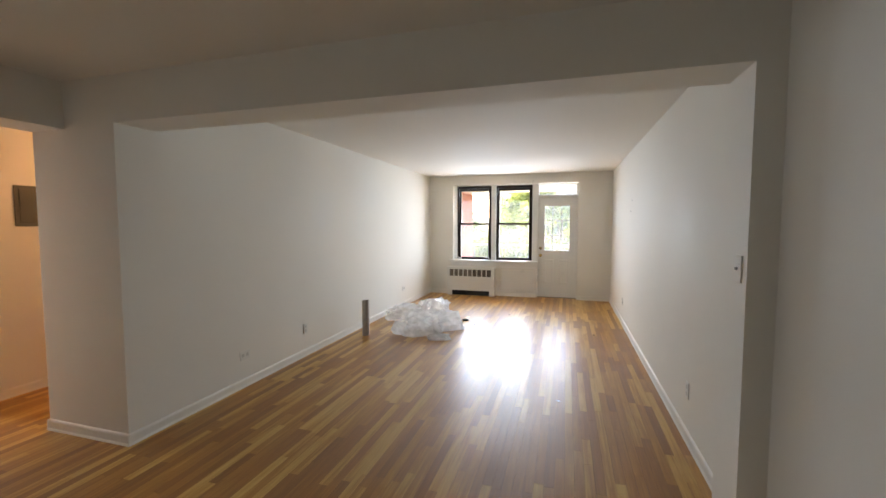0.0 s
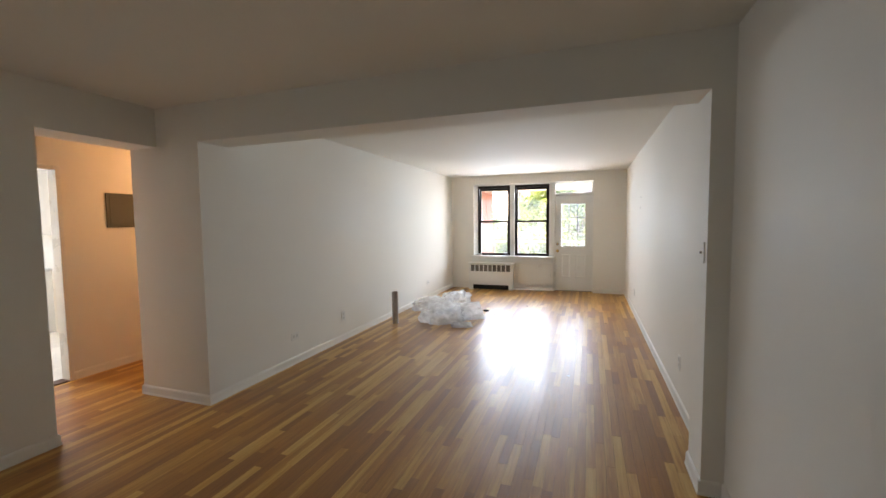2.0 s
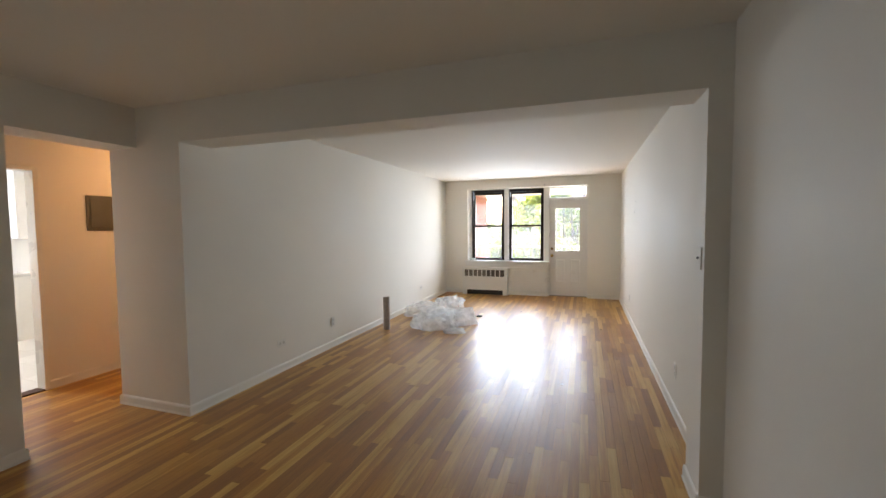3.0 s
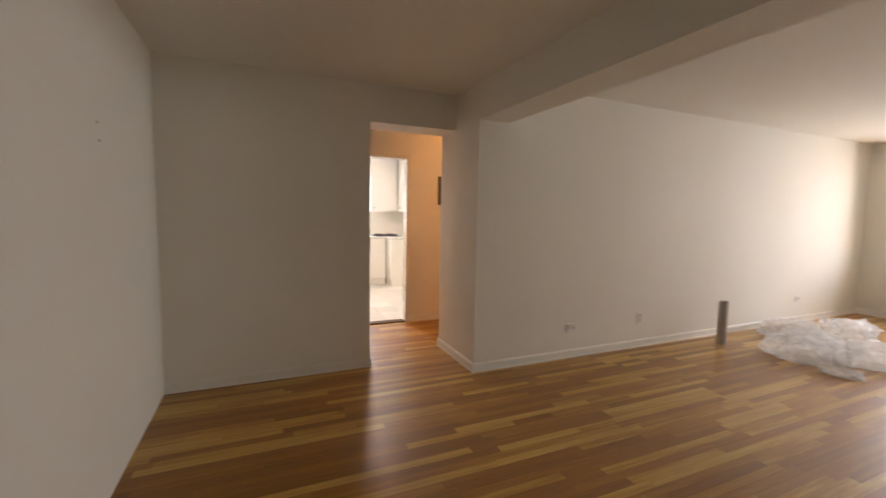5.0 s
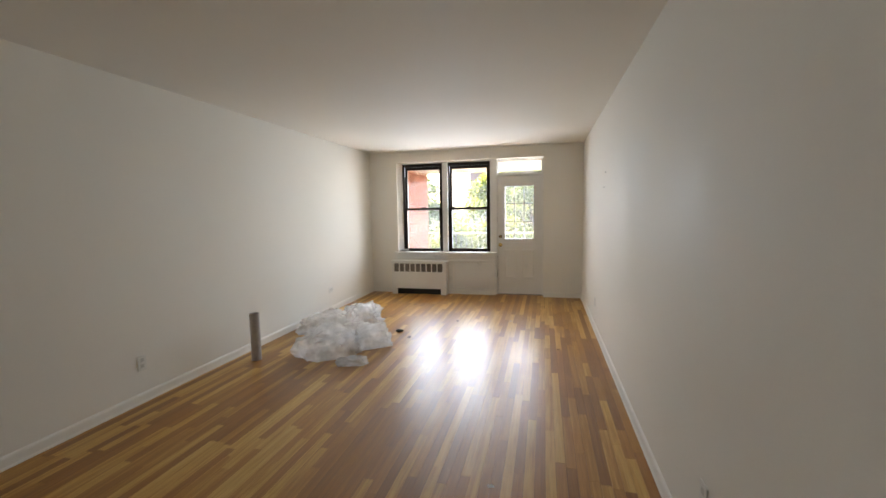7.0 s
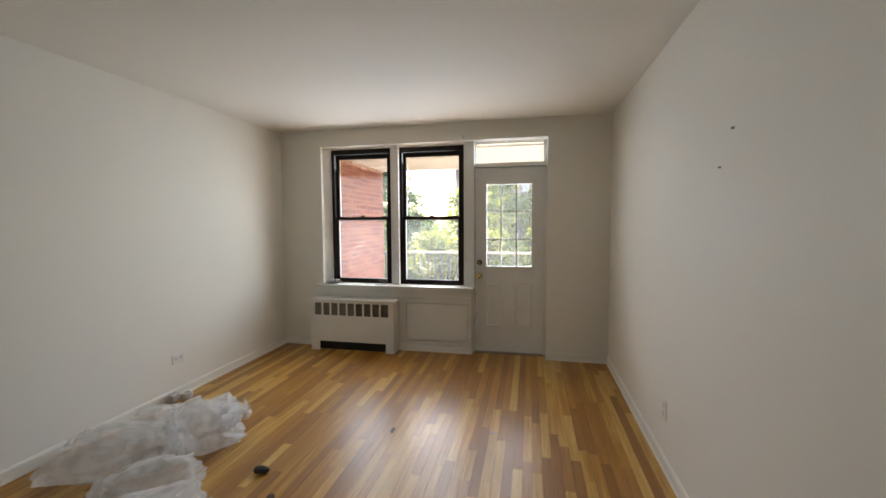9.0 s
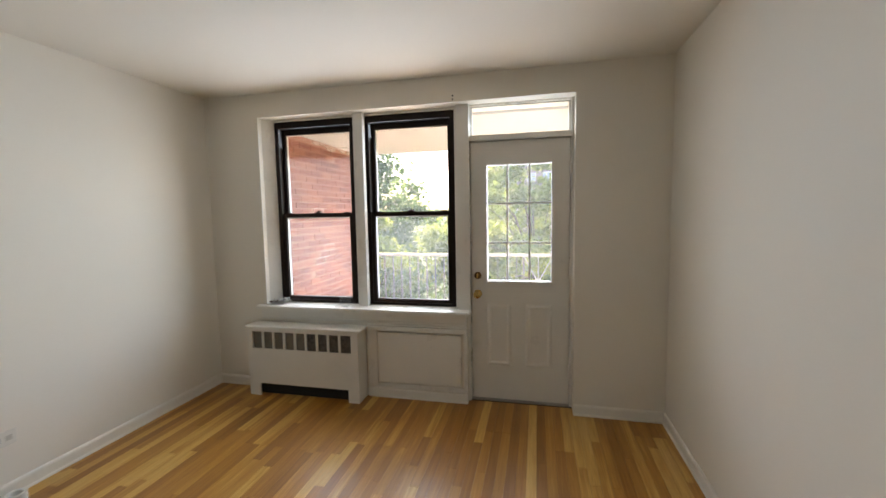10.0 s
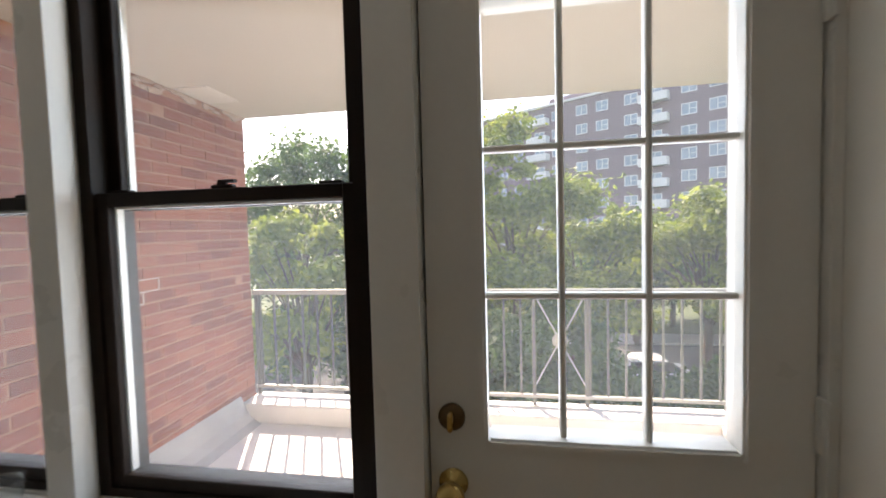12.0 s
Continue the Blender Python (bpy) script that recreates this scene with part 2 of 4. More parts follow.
def plastic_film(name):
    m, t, b = nodes_of(name)
    pos = t.nodes.new("ShaderNodeNewGeometry").outputs["Position"]
    n = noise_node(t, pos, 9.0, 2)
    b.inputs["Base Color"].default_value = (0.95, 0.96, 0.97, 1)
    b.inputs["Roughness"].default_value, b.inputs["Specular IOR Level"].default_value, b.inputs["Coat Weight"].default_value = 0.16, 1.0, 1.0
    bp = t.nodes.new("ShaderNodeBump")
    bp.inputs["Strength"].default_value, bp.inputs["Distance"].default_value = 0.55, 0.03
    t.links.new(n.outputs[0], bp.inputs["Height"])
    t.links.new(bp.outputs[0], b.inputs["Normal"])
    clear, tr, m1, m2 = (t.nodes.new(k) for k in ("ShaderNodeBsdfTransparent", "ShaderNodeBsdfTranslucent", "ShaderNodeMixShader", "ShaderNodeMixShader"))
    tr.inputs[0].default_value = (0.95, 0.96, 0.97, 1)
    m1.inputs[0].default_value = 0.55
    t.links.new(b.outputs[0], m1.inputs[1])
    t.links.new(tr.outputs[0], m1.inputs[2])
    mr = t.nodes.new("ShaderNodeMapRange")
    mr.inputs["From Min"].default_value, mr.inputs["From Max"].default_value = 0.35, 0.65
    mr.inputs["To Min"].default_value, mr.inputs["To Max"].default_value = 0.28, 0.54
    t.links.new(n.outputs[0], mr.inputs["Value"])
    t.links.new(mr.outputs[0], m2.inputs[0])
    t.links.new(m1.outputs[0], m2.inputs[1])
    t.links.new(clear.outputs[0], m2.inputs[2])
    t.links.new(m2.outputs[0], t.nodes["Material Output"].inputs[0])
    return m


def glow(name, colour, strength):
    m, t, b = nodes_of(name)
    b.inputs["Base Color"].default_value = (*colour, 1)
    b.inputs["Emission Color"].default_value = (*colour, 1)
    b.inputs["Emission Strength"].default_value = strength
    return m


FLOOR_GLOSS = (0.44, 0.58)
PAINT = surface("wall_paint", (0.870, 0.828, 0.750), 0.72, var=0.025, coarse=0.9, fine=140, bump=0.10, depth=0.0015)
CEILING = surface("ceiling_paint", (0.87, 0.832, 0.762), 0.75, var=0.02, coarse=0.7, fine=120, bump=0.08, depth=0.0015)
TRIM = surface("trim_enamel", (0.84, 0.82, 0.77), 0.32, var=0.03, coarse=4, fine=60, bump=0.06, depth=0.001)
BASE_PAINT = surface("baseboard_paint", (0.865, 0.826, 0.755), 0.55, var=0.03, coarse=4, fine=60, bump=0.06, depth=0.001)
DOOR_PAINT = surface("door_enamel", (0.82, 0.80, 0.75), 0.36, var=0.03, coarse=3, fine=90, bump=0.05, depth=0.001)
RAD_PAINT = surface("radiator_enamel", (0.82, 0.80, 0.75), 0.38, var=0.04, coarse=5, fine=70, bump=0.06, depth=0.001)
DARK_FRAME = surface("bronze_aluminium", (0.020, 0.0105, 0.007), 0.5, metal=0.0, var=0.25, coarse=6, fine=120, bump=0.05)
DARK_FRAME.node_tree.nodes["Principled BSDF"].inputs["Specular IOR Level"].default_value = 0.2
# plain black of real parts, also for the toe opening's painted shade
BLACK = surface("matte_black", (0.020, 0.019, 0.018), 0.7, var=0.3)
FIN = surface("radiator_fin_metal", (0.20, 0.175, 0.145), 0.65, metal=0.1, var=0.3, coarse=22)
RUSTY_FIN = surface("rusted_grille", (0.115, 0.095, 0.078), 0.7, var=0.97, coarse=48, fine=160)
BRASS = surface("worn_brass", (0.60, 0.42, 0.16), 0.25, metal=1.0, var=0.18, coarse=20, bump=0.05)
TARNISHED = surface("tarnished_brass", (0.17, 0.11, 0.06), 0.35, metal=1.0, var=0.3, coarse=24, bump=0.05)
STEEL = surface("galvanised_steel", (0.34, 0.32, 0.30), 0.42, metal=0.7, var=0.2, coarse=9)
CARD = surface("grey_cardboard", (0.48, 0.42, 0.39), 0.4, var=0.15, coarse=18, fine=150)
PLATE = surface("ivory_plastic", (0.80, 0.775, 0.715), 0.35, var=0.03)
# plate colour made darker to stand for the sockets' slight shadow
SOCKET = surface("shaded_socket_plastic", (0.60, 0.575, 0.52), 0.4, var=0.05)
SLOT = surface("dark_slot", (0.05, 0.045, 0.04), 0.6, var=0.1)
PANEL_GREY = surface("grey_green_steel", (0.105, 0.105, 0.085), 0.45, var=0.08, coarse=6)
PAPER = surface("white_paper", (0.78, 0.76, 0.71), 0.8, var=0.05, coarse=20)
SUBFLOOR = surface("dark_joint", (0.080, 0.036, 0.012), 0.7, var=0.2)
BOARD = wood_floor("oak_strip", True)
BOARD_FAR = wood_floor("oak_strip_joined", False)
SADDLE = surface("dark_stained_oak", (0.085, 0.034, 0.016), 0.75, var=0.25, coarse=10)
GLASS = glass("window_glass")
# stronger pale veil: glare painted into lower sashes and door panes
HAZY_GLASS = glass("veiled_window_glass", veil=0.042)
CUP_GLASS = glass("cup_glass", (0.975, 0.985, 0.985), 0.03, 0.006)
FILM = plastic_film("clear_plastic_film")
BRICK = random_tone("red_brick", [(0.05, (0.160, 0.042, 0.025)), (0.5, (0.262, 0.069, 0.038)), (0.95, (0.350, 0.110, 0.061))], 0.85, fine=20.0)
MORTAR = surface("red_grey_mortar", (0.40, 0.185, 0.125), 0.9, var=0.2, coarse=4, fine=200, bump=0.4, depth=0.004)
CEMENT = surface("painted_cement", (0.70, 0.68, 0.65), 0.8, var=0.16, coarse=2.5, fine=120, bump=0.3, depth=0.003)
# grey cement taken darker to hold the shade at the brick's foot
COVE = surface("shaded_grey_cement", (0.40, 0.39, 0.385), 0.85, var=0.2, coarse=3, fine=100, bump=0.4, depth=0.004)
SOFFIT = surface("painted_soffit", (0.60, 0.575, 0.535), 0.8, var=0.06, coarse=1.2, fine=90, bump=0.2)
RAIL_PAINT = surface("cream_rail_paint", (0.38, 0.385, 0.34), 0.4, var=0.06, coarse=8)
# rail paint darkened, so the balusters' shade is in the colour
SHADED_RAIL_PAINT = surface("shaded_rail_paint", (0.12, 0.125, 0.110), 0.55, var=0.15, coarse=12)
GRASS = surface("lawn", (0.060, 0.085, 0.030), 0.9, var=0.35, coarse=0.12, fine=3, bump=0.5, depth=0.05)
ASPHALT = surface("asphalt", (0.055, 0.055, 0.056), 0.85, var=0.2, coarse=0.3, fine=60, bump=0.3)
PALE_MORTAR = surface("pale_mortar", (0.52, 0.38, 0.32), 0.9, var=0.15, coarse=9)
CONCRETE = surface("pavement_concrete", (0.36, 0.35, 0.33), 0.85, var=0.12, coarse=0.5, fine=40)
BARK = surface("bark", (0.085, 0.062, 0.045), 0.9, var=0.35, coarse=3, fine=30, bump=0.8, depth=0.03)
LEAF_DARK = leafy("leaves_deep_green", [(0.1, (0.030, 0.068, 0.020)), (0.55, (0.066, 0.130, 0.036)), (0.95, (0.145, 0.225, 0.060))])
LEAF_LIGHT = leafy("leaves_yellow_green", [(0.1, (0.085, 0.125, 0.022)), (0.55, (0.190, 0.255, 0.040)), (0.95, (0.350, 0.400, 0.080))])
# red brick greyed and blued to paint in the air's haze
FAR_BRICK = surface("far_hazed_brick", (0.225, 0.175, 0.195), 0.9, var=0.14, coarse=0.25, fine=4, bump=0.1)
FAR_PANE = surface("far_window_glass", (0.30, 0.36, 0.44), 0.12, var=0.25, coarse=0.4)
FAR_WHITE = surface("far_white_frame", (0.66, 0.66, 0.66), 0.6, var=0.1, coarse=0.6)
HILL = surface("distant_woods", (0.075, 0.095, 0.065), 0.95, var=0.3, coarse=0.02, fine=0.2, bump=0.6, depth=2.0)
CAR_WHITE = surface("white_car_paint", (0.78, 0.78, 0.77), 0.2, var=0.02, coat=0.6, bump=0.0)
CAR_GLASS = surface("dark_car_glass", (0.03, 0.035, 0.04), 0.06, var=0.1, bump=0.0)
TYRE = surface("tyre_rubber", (0.03, 0.03, 0.03), 0.8, var=0.2)
RIM = surface("alloy_rim", (0.5, 0.5, 0.5), 0.3, metal=0.9, var=0.1)
HEADLAMP = surface("headlamp_glass", (0.72, 0.74, 0.76), 0.1, var=0.05, bump=0.0)
CAB_PAINT = surface("cream_cabinet", (0.78, 0.755, 0.70), 0.4, var=0.03, coarse=4)
UPPER_PAINT = surface("white_cabinet", (0.78, 0.77, 0.74), 0.4, var=0.02, coarse=4)
COUNTER = surface("pale_laminate", (0.62, 0.60, 0.56), 0.3, var=0.06, coarse=9, fine=200)
STOVE = surface("grey_enamel", (0.16, 0.16, 0.165), 0.2, var=0.1)
TILE = random_tone("pale_vinyl_tile", [(0.1, (0.58, 0.55, 0.50)), (0.5, (0.66, 0.63, 0.58)), (0.9, (0.72, 0.69, 0.64))], 0.35, per_object=False, fine=40, bump=0.05)
BLUE = surface("blue_plastic", (0.06, 0.16, 0.42), 0.3, var=0.05)
WARM_GLOW = glow("warm_lamp_glass", (1.0, 0.66, 0.36), 0.9)
COOL_GLOW = glow("lamp_diffuser", (1.0, 0.95, 0.88), 0.9)

# ---- setting: plan in metres ----
XL, XR = -2.288, 1.379          # living room's long walls
FX = -2.748                     # foyer's wall with the hall opening
HX0, HX1 = -4.072, -3.072       # hall
BY0, BY1 = -6.558, -6.270       # beam
JX = 1.269                      # pier beside the wide opening
SY, VY, VX = -8.928, -10.45, -0.45
H, HF, BEAM = 2.503, 2.475, 2.171
KX, KY0, KY1 = -7.40, -8.00, -5.43
TOP = 2.80


def wall(name, *rows, material=None, label="smooth warm white painted plaster wall"):
    return solid(name, boxes(*rows), material or PAINT, label, "wall", "structure")


# window wall, with one recess for window and balcony door
WX0, WX1, WTOP, WSILL = -1.774, 0.765, 2.312, 0.700


def north(x):
    """The window wall's room face, a little out of square."""
    return -0.036 - 0.0135 * (x - XL)


nw = bmesh.new()
for x0, x1, y1, z0, z1 in ((XL - 0.25, WX0, 0.20, 0, TOP), (WX1, XR + 0.25, 0.30, 0, TOP), (WX0, WX1, 0.30, WTOP, TOP)):
    corner = box(nw, x0, x1, 0, y1, z0, z1)
    for v in corner:
        if v.co.y < 0.1:
            v.co.y = north(v.co.x)
solid("wall_north", nw, PAINT, "warm white painted plaster wall round the window recess", "wall", "structure")
wall("wall_under_window", (WX0 - 0.06, -0.020, -0.045, 0.20, 0, WSILL), (WX0 - 0.06, -0.020, 0.20, 0.298, 0, 0.60))
wall("wall_east", (XR, XR + 0.25, BY1, -0.09, 0, TOP), (XR, XR + 0.25, VY, BY0, 0, TOP), (JX, XR + 0.25, BY0, BY1, 0, TOP))
wall("wall_west", (HX1, XL, BY0, -0.03, 0, TOP), label="long warm white painted plaster wall beside the oak floor")
wall("wall_foyer_west", (HX1, FX, SY, -7.370, 0, TOP), (HX1, FX, -7.370, BY0, 2.157, TOP), label="white painted wall with an open doorway to the hall")
wall("wall_foyer_south", (HX1, VX, SY - 0.2, SY, 0, TOP))
wall("wall_entry_west", (VX - 0.2, VX, VY, SY - 0.2, 0, TOP))
wall("wall_entry_south", (VX - 0.2, XR + 0.25, VY - 0.2, VY, 0, TOP))
wall("beam", (XL, JX, BY0, BY1, BEAM, TOP), label="white plastered ceiling beam over the wide opening")
wall("wall_hall_west", (HX0 - 0.10, HX0, -6.550, -3.2, 0, TOP), (HX0 - 0.10, HX0, -7.330, -6.550, 2.039, TOP), (HX0 - 0.10, HX0, -8.2, -7.330, 0, TOP), label="white painted hall wall under warm lamp light")
wall("wall_hall_north", (HX0 - 0.10, HX1, -3.4, -3.2, 0, TOP))
wall("wall_hall_south", (HX0, HX1, -7.80, -7.65, 0, TOP))
wall("wall_kitchen_north", (KX - 0.2, HX0 - 0.10, KY1, KY1 + 0.2, 0, TOP))
wall("wall_kitchen_south", (KX - 0.2, HX0 - 0.10, KY0 - 0.2, KY0, 0, TOP))
wall("wall_kitchen_west", (KX - 0.2, KX, KY0, -7.36, 0, TOP), (KX - 0.2, KX, -6.34, KY1, 0, TOP), (KX - 0.2, KX, -7.36, -6.34, 0, 0.96), (KX - 0.2, KX, -7.36, -6.34, 2.12, TOP))
solid("ceiling_living", boxes((XL, XR, BY1, -0.02, H, TOP)), CEILING, "smooth white painted ceiling", "ceiling", "structure")
solid("ceiling_foyer", boxes((FX, XR, SY, BY0, HF, TOP), (VX, XR, VY, SY, HF, TOP)), CEILING, "smooth white painted foyer ceiling", "ceiling", "structure")
solid("ceiling_hall", boxes((HX0, HX1, -7.65, -3.4, HF, TOP)), CEILING, "white painted hall ceiling", "ceiling", "structure")
solid("ceiling_kitchen", boxes((KX, HX0 - 0.10, KY0, KY1, HF, TOP)), CEILING, "white painted kitchen ceiling", "ceiling", "structure")
# slab out of view, added to keep the sky's light out
solid("unseen_roof_slab", boxes((KX - 0.3, XR + 0.3, VY - 0.3, 0.30, TOP + 0.004, TOP + 0.25)), CEMENT, "unseen grey cement slab closing the rooms to light", "slab", "structure")
solid("subfloor", boxes((KX - 0.2, XR + 0.25, VY - 0.2, 0.30, -0.25, -0.012)), SUBFLOOR, "dark subfloor under the boards", "floor", "structure")


# baseboards, a board with a rounded top and a shoe strip
def baseboard(x0, y0, x1, y1, nx, ny):
    bm = bmesh.new()
    prof = [(0, 0), (0.018, 0), (0.017, 0.010), (0.013, 0.015), (0.012, 0.062), (0.009, 0.072), (0.004, 0.078), (0, 0.080)]
    rings = []
    for x, y in ((x0, y0), (x1, y1)):
        rings.append([bm.verts.new((x + nx * d, y + ny * d, z)) for d, z in prof])
    for i in range(len(prof)):
        j = (i + 1) % len(prof)
        bm.faces.new((rings[0][i], rings[0][j], rings[1][j], rings[1][i]))
    for r in rings:
        bm.faces.new(r)
    solid("baseboard", bm, BASE_PAINT, "white painted wooden baseboard with shoe strip", "baseboard", "structure")


for row in ((XL, BY0 - 0.014, XL, -0.037, 1, 0), (HX1, BY0, XL + 0.014, BY0, 0, -1), (HX1, BY0 - 0.014, HX1, -3.4, -1, 0), (XR, BY1, XR, -0.086, -1, 0),
            (JX - 0.014, BY0, XR - 0.014, BY0, 0, -1), (JX, BY0 - 0.014, JX, BY1 + 0.014, -1, 0), (JX, BY1, XR - 0.014, BY1, 0, 1), (XR, VY, XR, BY0, -1, 0),
            (FX, SY, FX, -7.370, 1, 0), (HX1, -7.370, FX + 0.014, -7.370, 0, 1), (VX, VY, VX, SY + 0.014, 1, 0),
            (HX0, -6.550, HX0, -3.4, 1, 0), (XL, north(XL), WX0 - 0.06, north(WX0), 0, -1), (WX1, north(WX1), XR, north(XR), 0, -1)):
    baseboard(*row)
baseboard(-0.845, -0.045, -0.020, -0.045, 0, -1)

# ---- window and balcony door ----
def sash_window(name, x0, x1):
    """A double-hung window: dark frame, upper sash set out, lower sash set in, clear panes."""
    z0, z1 = 0.737, 2.293
    w = thing(name, ((x0 + x1) / 2, 0.12, z0), "double-hung window with dark bronze metal frame, closed", "window", "front windows", "structure")
    part("window_frame", boxes((x0, x0 + 0.035, 0.085, 0.20, z0, z1), (x1 - 0.035, x1, 0.085, 0.20, z0, z1), (x0 + 0.035, x1 - 0.035, 0.085, 0.20, z1 - 0.055, z1),
                              (x0 + 0.035, x1 - 0.035, 0.085, 0.20, z0, z0 + 0.022)), DARK_FRAME, w)
    a, b = x0 + 0.035, x1 - 0.035
    for sash, yy, lo, hi, rail_lo, rail_hi in (("upper_sash", 0.155, 1.470, z1 - 0.055, 0.040, 0.045), ("lower_sash", 0.112, z0 + 0.022, 1.512, 0.030, 0.034)):
        s = part(sash, boxes((a, a + 0.030, yy - 0.018, yy + 0.018, lo, hi), (b - 0.030, b, yy - 0.018, yy + 0.018, lo, hi),
                             (a + 0.030, b - 0.030, yy - 0.018, yy + 0.018, hi - rail_hi, hi), (a + 0.030, b - 0.030, yy - 0.018, yy + 0.018, lo, lo + rail_lo), bevel=0.003), DARK_FRAME, w)
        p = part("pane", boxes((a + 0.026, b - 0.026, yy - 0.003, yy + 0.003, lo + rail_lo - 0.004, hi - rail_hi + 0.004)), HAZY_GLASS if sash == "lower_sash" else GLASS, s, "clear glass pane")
        p.visible_shadow = False
        # pale glazing bead along the inner edge
        part("glazing_bead", boxes((a + 0.030, a + 0.036, yy + 0.004, yy + 0.022, lo + rail_lo, hi - rail_hi), (b - 0.036, b - 0.030, yy + 0.004, yy + 0.022, lo + rail_lo, hi - rail_hi),
                                   (a + 0.036, b - 0.036, yy + 0.004, yy + 0.022, hi - rail_hi - 0.006, hi - rail_hi)), TRIM, s, "pale weathered glazing bead")
    lock = boxes(((a + b) / 2 - 0.03, (a + b) / 2 + 0.03, 0.105, 0.125, 1.512, 1.522), bevel=0.004)
    rod(lock, ((a + b) / 2, 0.112, 1.520), ((a + b) / 2, 0.112, 1.533), 0.014, 0.010)
    box(lock, (a + b) / 2, (a + b) / 2 + 0.035, 0.104, 0.118, 1.526, 1.533)
    part("sash_lock", lock, DARK_FRAME, w)
    for px in (a + 0.06, b - 0.06):
        part("tilt_latch", boxes((px - 0.028, px + 0.028, 0.100, 0.124, 1.512, 1.519), bevel=0.002), DARK_FRAME, w)


sash_window("window_1", -1.705, -0.972)
sash_window("window_2", -0.876, -0.127)
trim = boxes((-0.972, -0.876, 0.070, 0.22, WSILL, WTOP - 0.001), (-0.945, -0.865, 0.018, 0.070, WSILL, WTOP - 0.001),
             (-0.127, -0.100, 0.075, 0.19, WSILL, WTOP - 0.001), (-0.100, -0.002, 0.012, 0.20, WSILL, WTOP - 0.001), (-1.705, -0.972, 0.080, 0.29, 2.293, WTOP - 0.001),
             (-0.876, -0.127, 0.080, 0.29, 2.293, WTOP - 0.001), (-1.705, -0.972, 0.080, 0.20, WSILL, 0.737), (-0.876, -0.127, 0.080, 0.20, WSILL, 0.737))
for a, c in (((WX0 + 0.001, 0.002), (-1.705, 0.096)), ):     # splayed reveal beside the first window
    lo, hi = ([trim.verts.new((x, y, z)) for x, y in (a, c, (c[0], 0.19), (a[0], 0.19))] for z in (WSILL + 0.002, WTOP - 0.001))
    for k in range(4):
        trim.faces.new((lo[k], lo[(k + 1) % 4], hi[(k + 1) % 4], hi[k]))
    trim.faces.new(lo)
    trim.faces.new(hi)
solid("window_trim", trim, TRIM, "white painted window casing with wooden mullion", "trim", "structure")
sill = boxes((-1.845, 0.004, -0.105, 0.078, 0.702, 0.735), bevel=0.008, segments=2)
solid("window_sill", sill, TRIM, "white painted wooden window sill, scuffed", "window sill", "structure")
solid("sill_apron", boxes((-1.815, -0.022, -0.068, -0.046, 0.640, 0.700), (-1.815, -0.022, -0.058, -0.046, 0.615, 0.640), bevel=0.004), TRIM, "white painted moulding under the window sill", "trim", "structure")
pan = thing("wall_panel", (-0.43, -0.046, 0.10), "white painted access panel in a flat frame", "panel", kind="structure")
part("panel_board", boxes((-0.748, -0.066, -0.070, -0.046, 0.136, 0.546), bevel=0.005, segments=2), TRIM, pan)
part("panel_frame", boxes((-0.845, -0.022, -0.078, -0.0455, 0.562, 0.598), (-0.845, -0.022, -0.058, -0.0455, 0.598, 0.612), (-0.845, -0.764, -0.056, -0.0455, 0.083, 0.562), (-0.050, -0.022, -0.056, -0.0455, 0.083, 0.562),
                          (-0.764, -0.050, -0.056, -0.0455, 0.083, 0.122), bevel=0.003), TRIM, pan)

frame_bm = boxes((-0.020, -0.002, 0.010, 0.16, 0, WSILL), (-0.002, 0.001, 0.085, 0.298, 0, 2.031), (0.745, WX1 - 0.001, 0.040, 0.298, 0, WTOP - 0.001), (-0.002, 0.745, 0.030, 0.16, 2.036, 2.076),
                 (-0.002, 0.745, 0.055, 0.16, 2.303, WTOP - 0.001), (-0.002, 0.004, 0.070, 0.16, 2.076, 2.303), (0.736, 0.745, 0.070, 0.16, 2.076, 2.303),
                 (0.001, 0.018, 0.106, 0.14, 0.012, 2.036), (0.725, 0.745, 0.106, 0.14, 0.012, 2.036), (0.018, 0.725, 0.106, 0.14, 2.016, 2.036))
solid("door_frame", frame_bm, TRIM, "white painted door frame with transom bar", "trim", "structure")
tr = thing("transom_window", (0.37, 0.1, 2.07), "small clear transom light above the balcony door", "window", kind="structure")
tp = part("pane", boxes((0.006, 0.734, 0.100, 0.106, 2.078, 2.301)), GLASS, tr)
tp.visible_shadow = False
part("sash_frame", boxes((0.004, 0.012, 0.088, 0.118, 2.076, 2.303), (0.728, 0.736, 0.088, 0.118, 2.076, 2.303), (0.012, 0.728, 0.088, 0.118, 2.293, 2.303), (0.012, 0.728, 0.088, 0.118, 2.076, 2.086)), TRIM, tr)

door = thing("door_1", (0.372, 0.08, 0.012), "white steel balcony door with nine-pane light, closed", "door", kind="structure")
D0, D1, LX0, LX1, LZ0, LZ1 = 0.003, 0.740, 0.128, 0.610, 0.962, 1.852
G = 0.008
leaf = boxes((D0, LX0 - G, 0.060, 0.104, 0.012, 2.030), (LX1 + G, D1, 0.060, 0.104, 0.012, 2.030), (LX0 - G, LX1 + G, 0.060, 0.104, 0.012, LZ0 - G), (LX0 - G, LX1 + G, 0.060, 0.104, LZ1 + G, 2.030))
part("door_leaf", leaf, DOOR_PAINT, door)
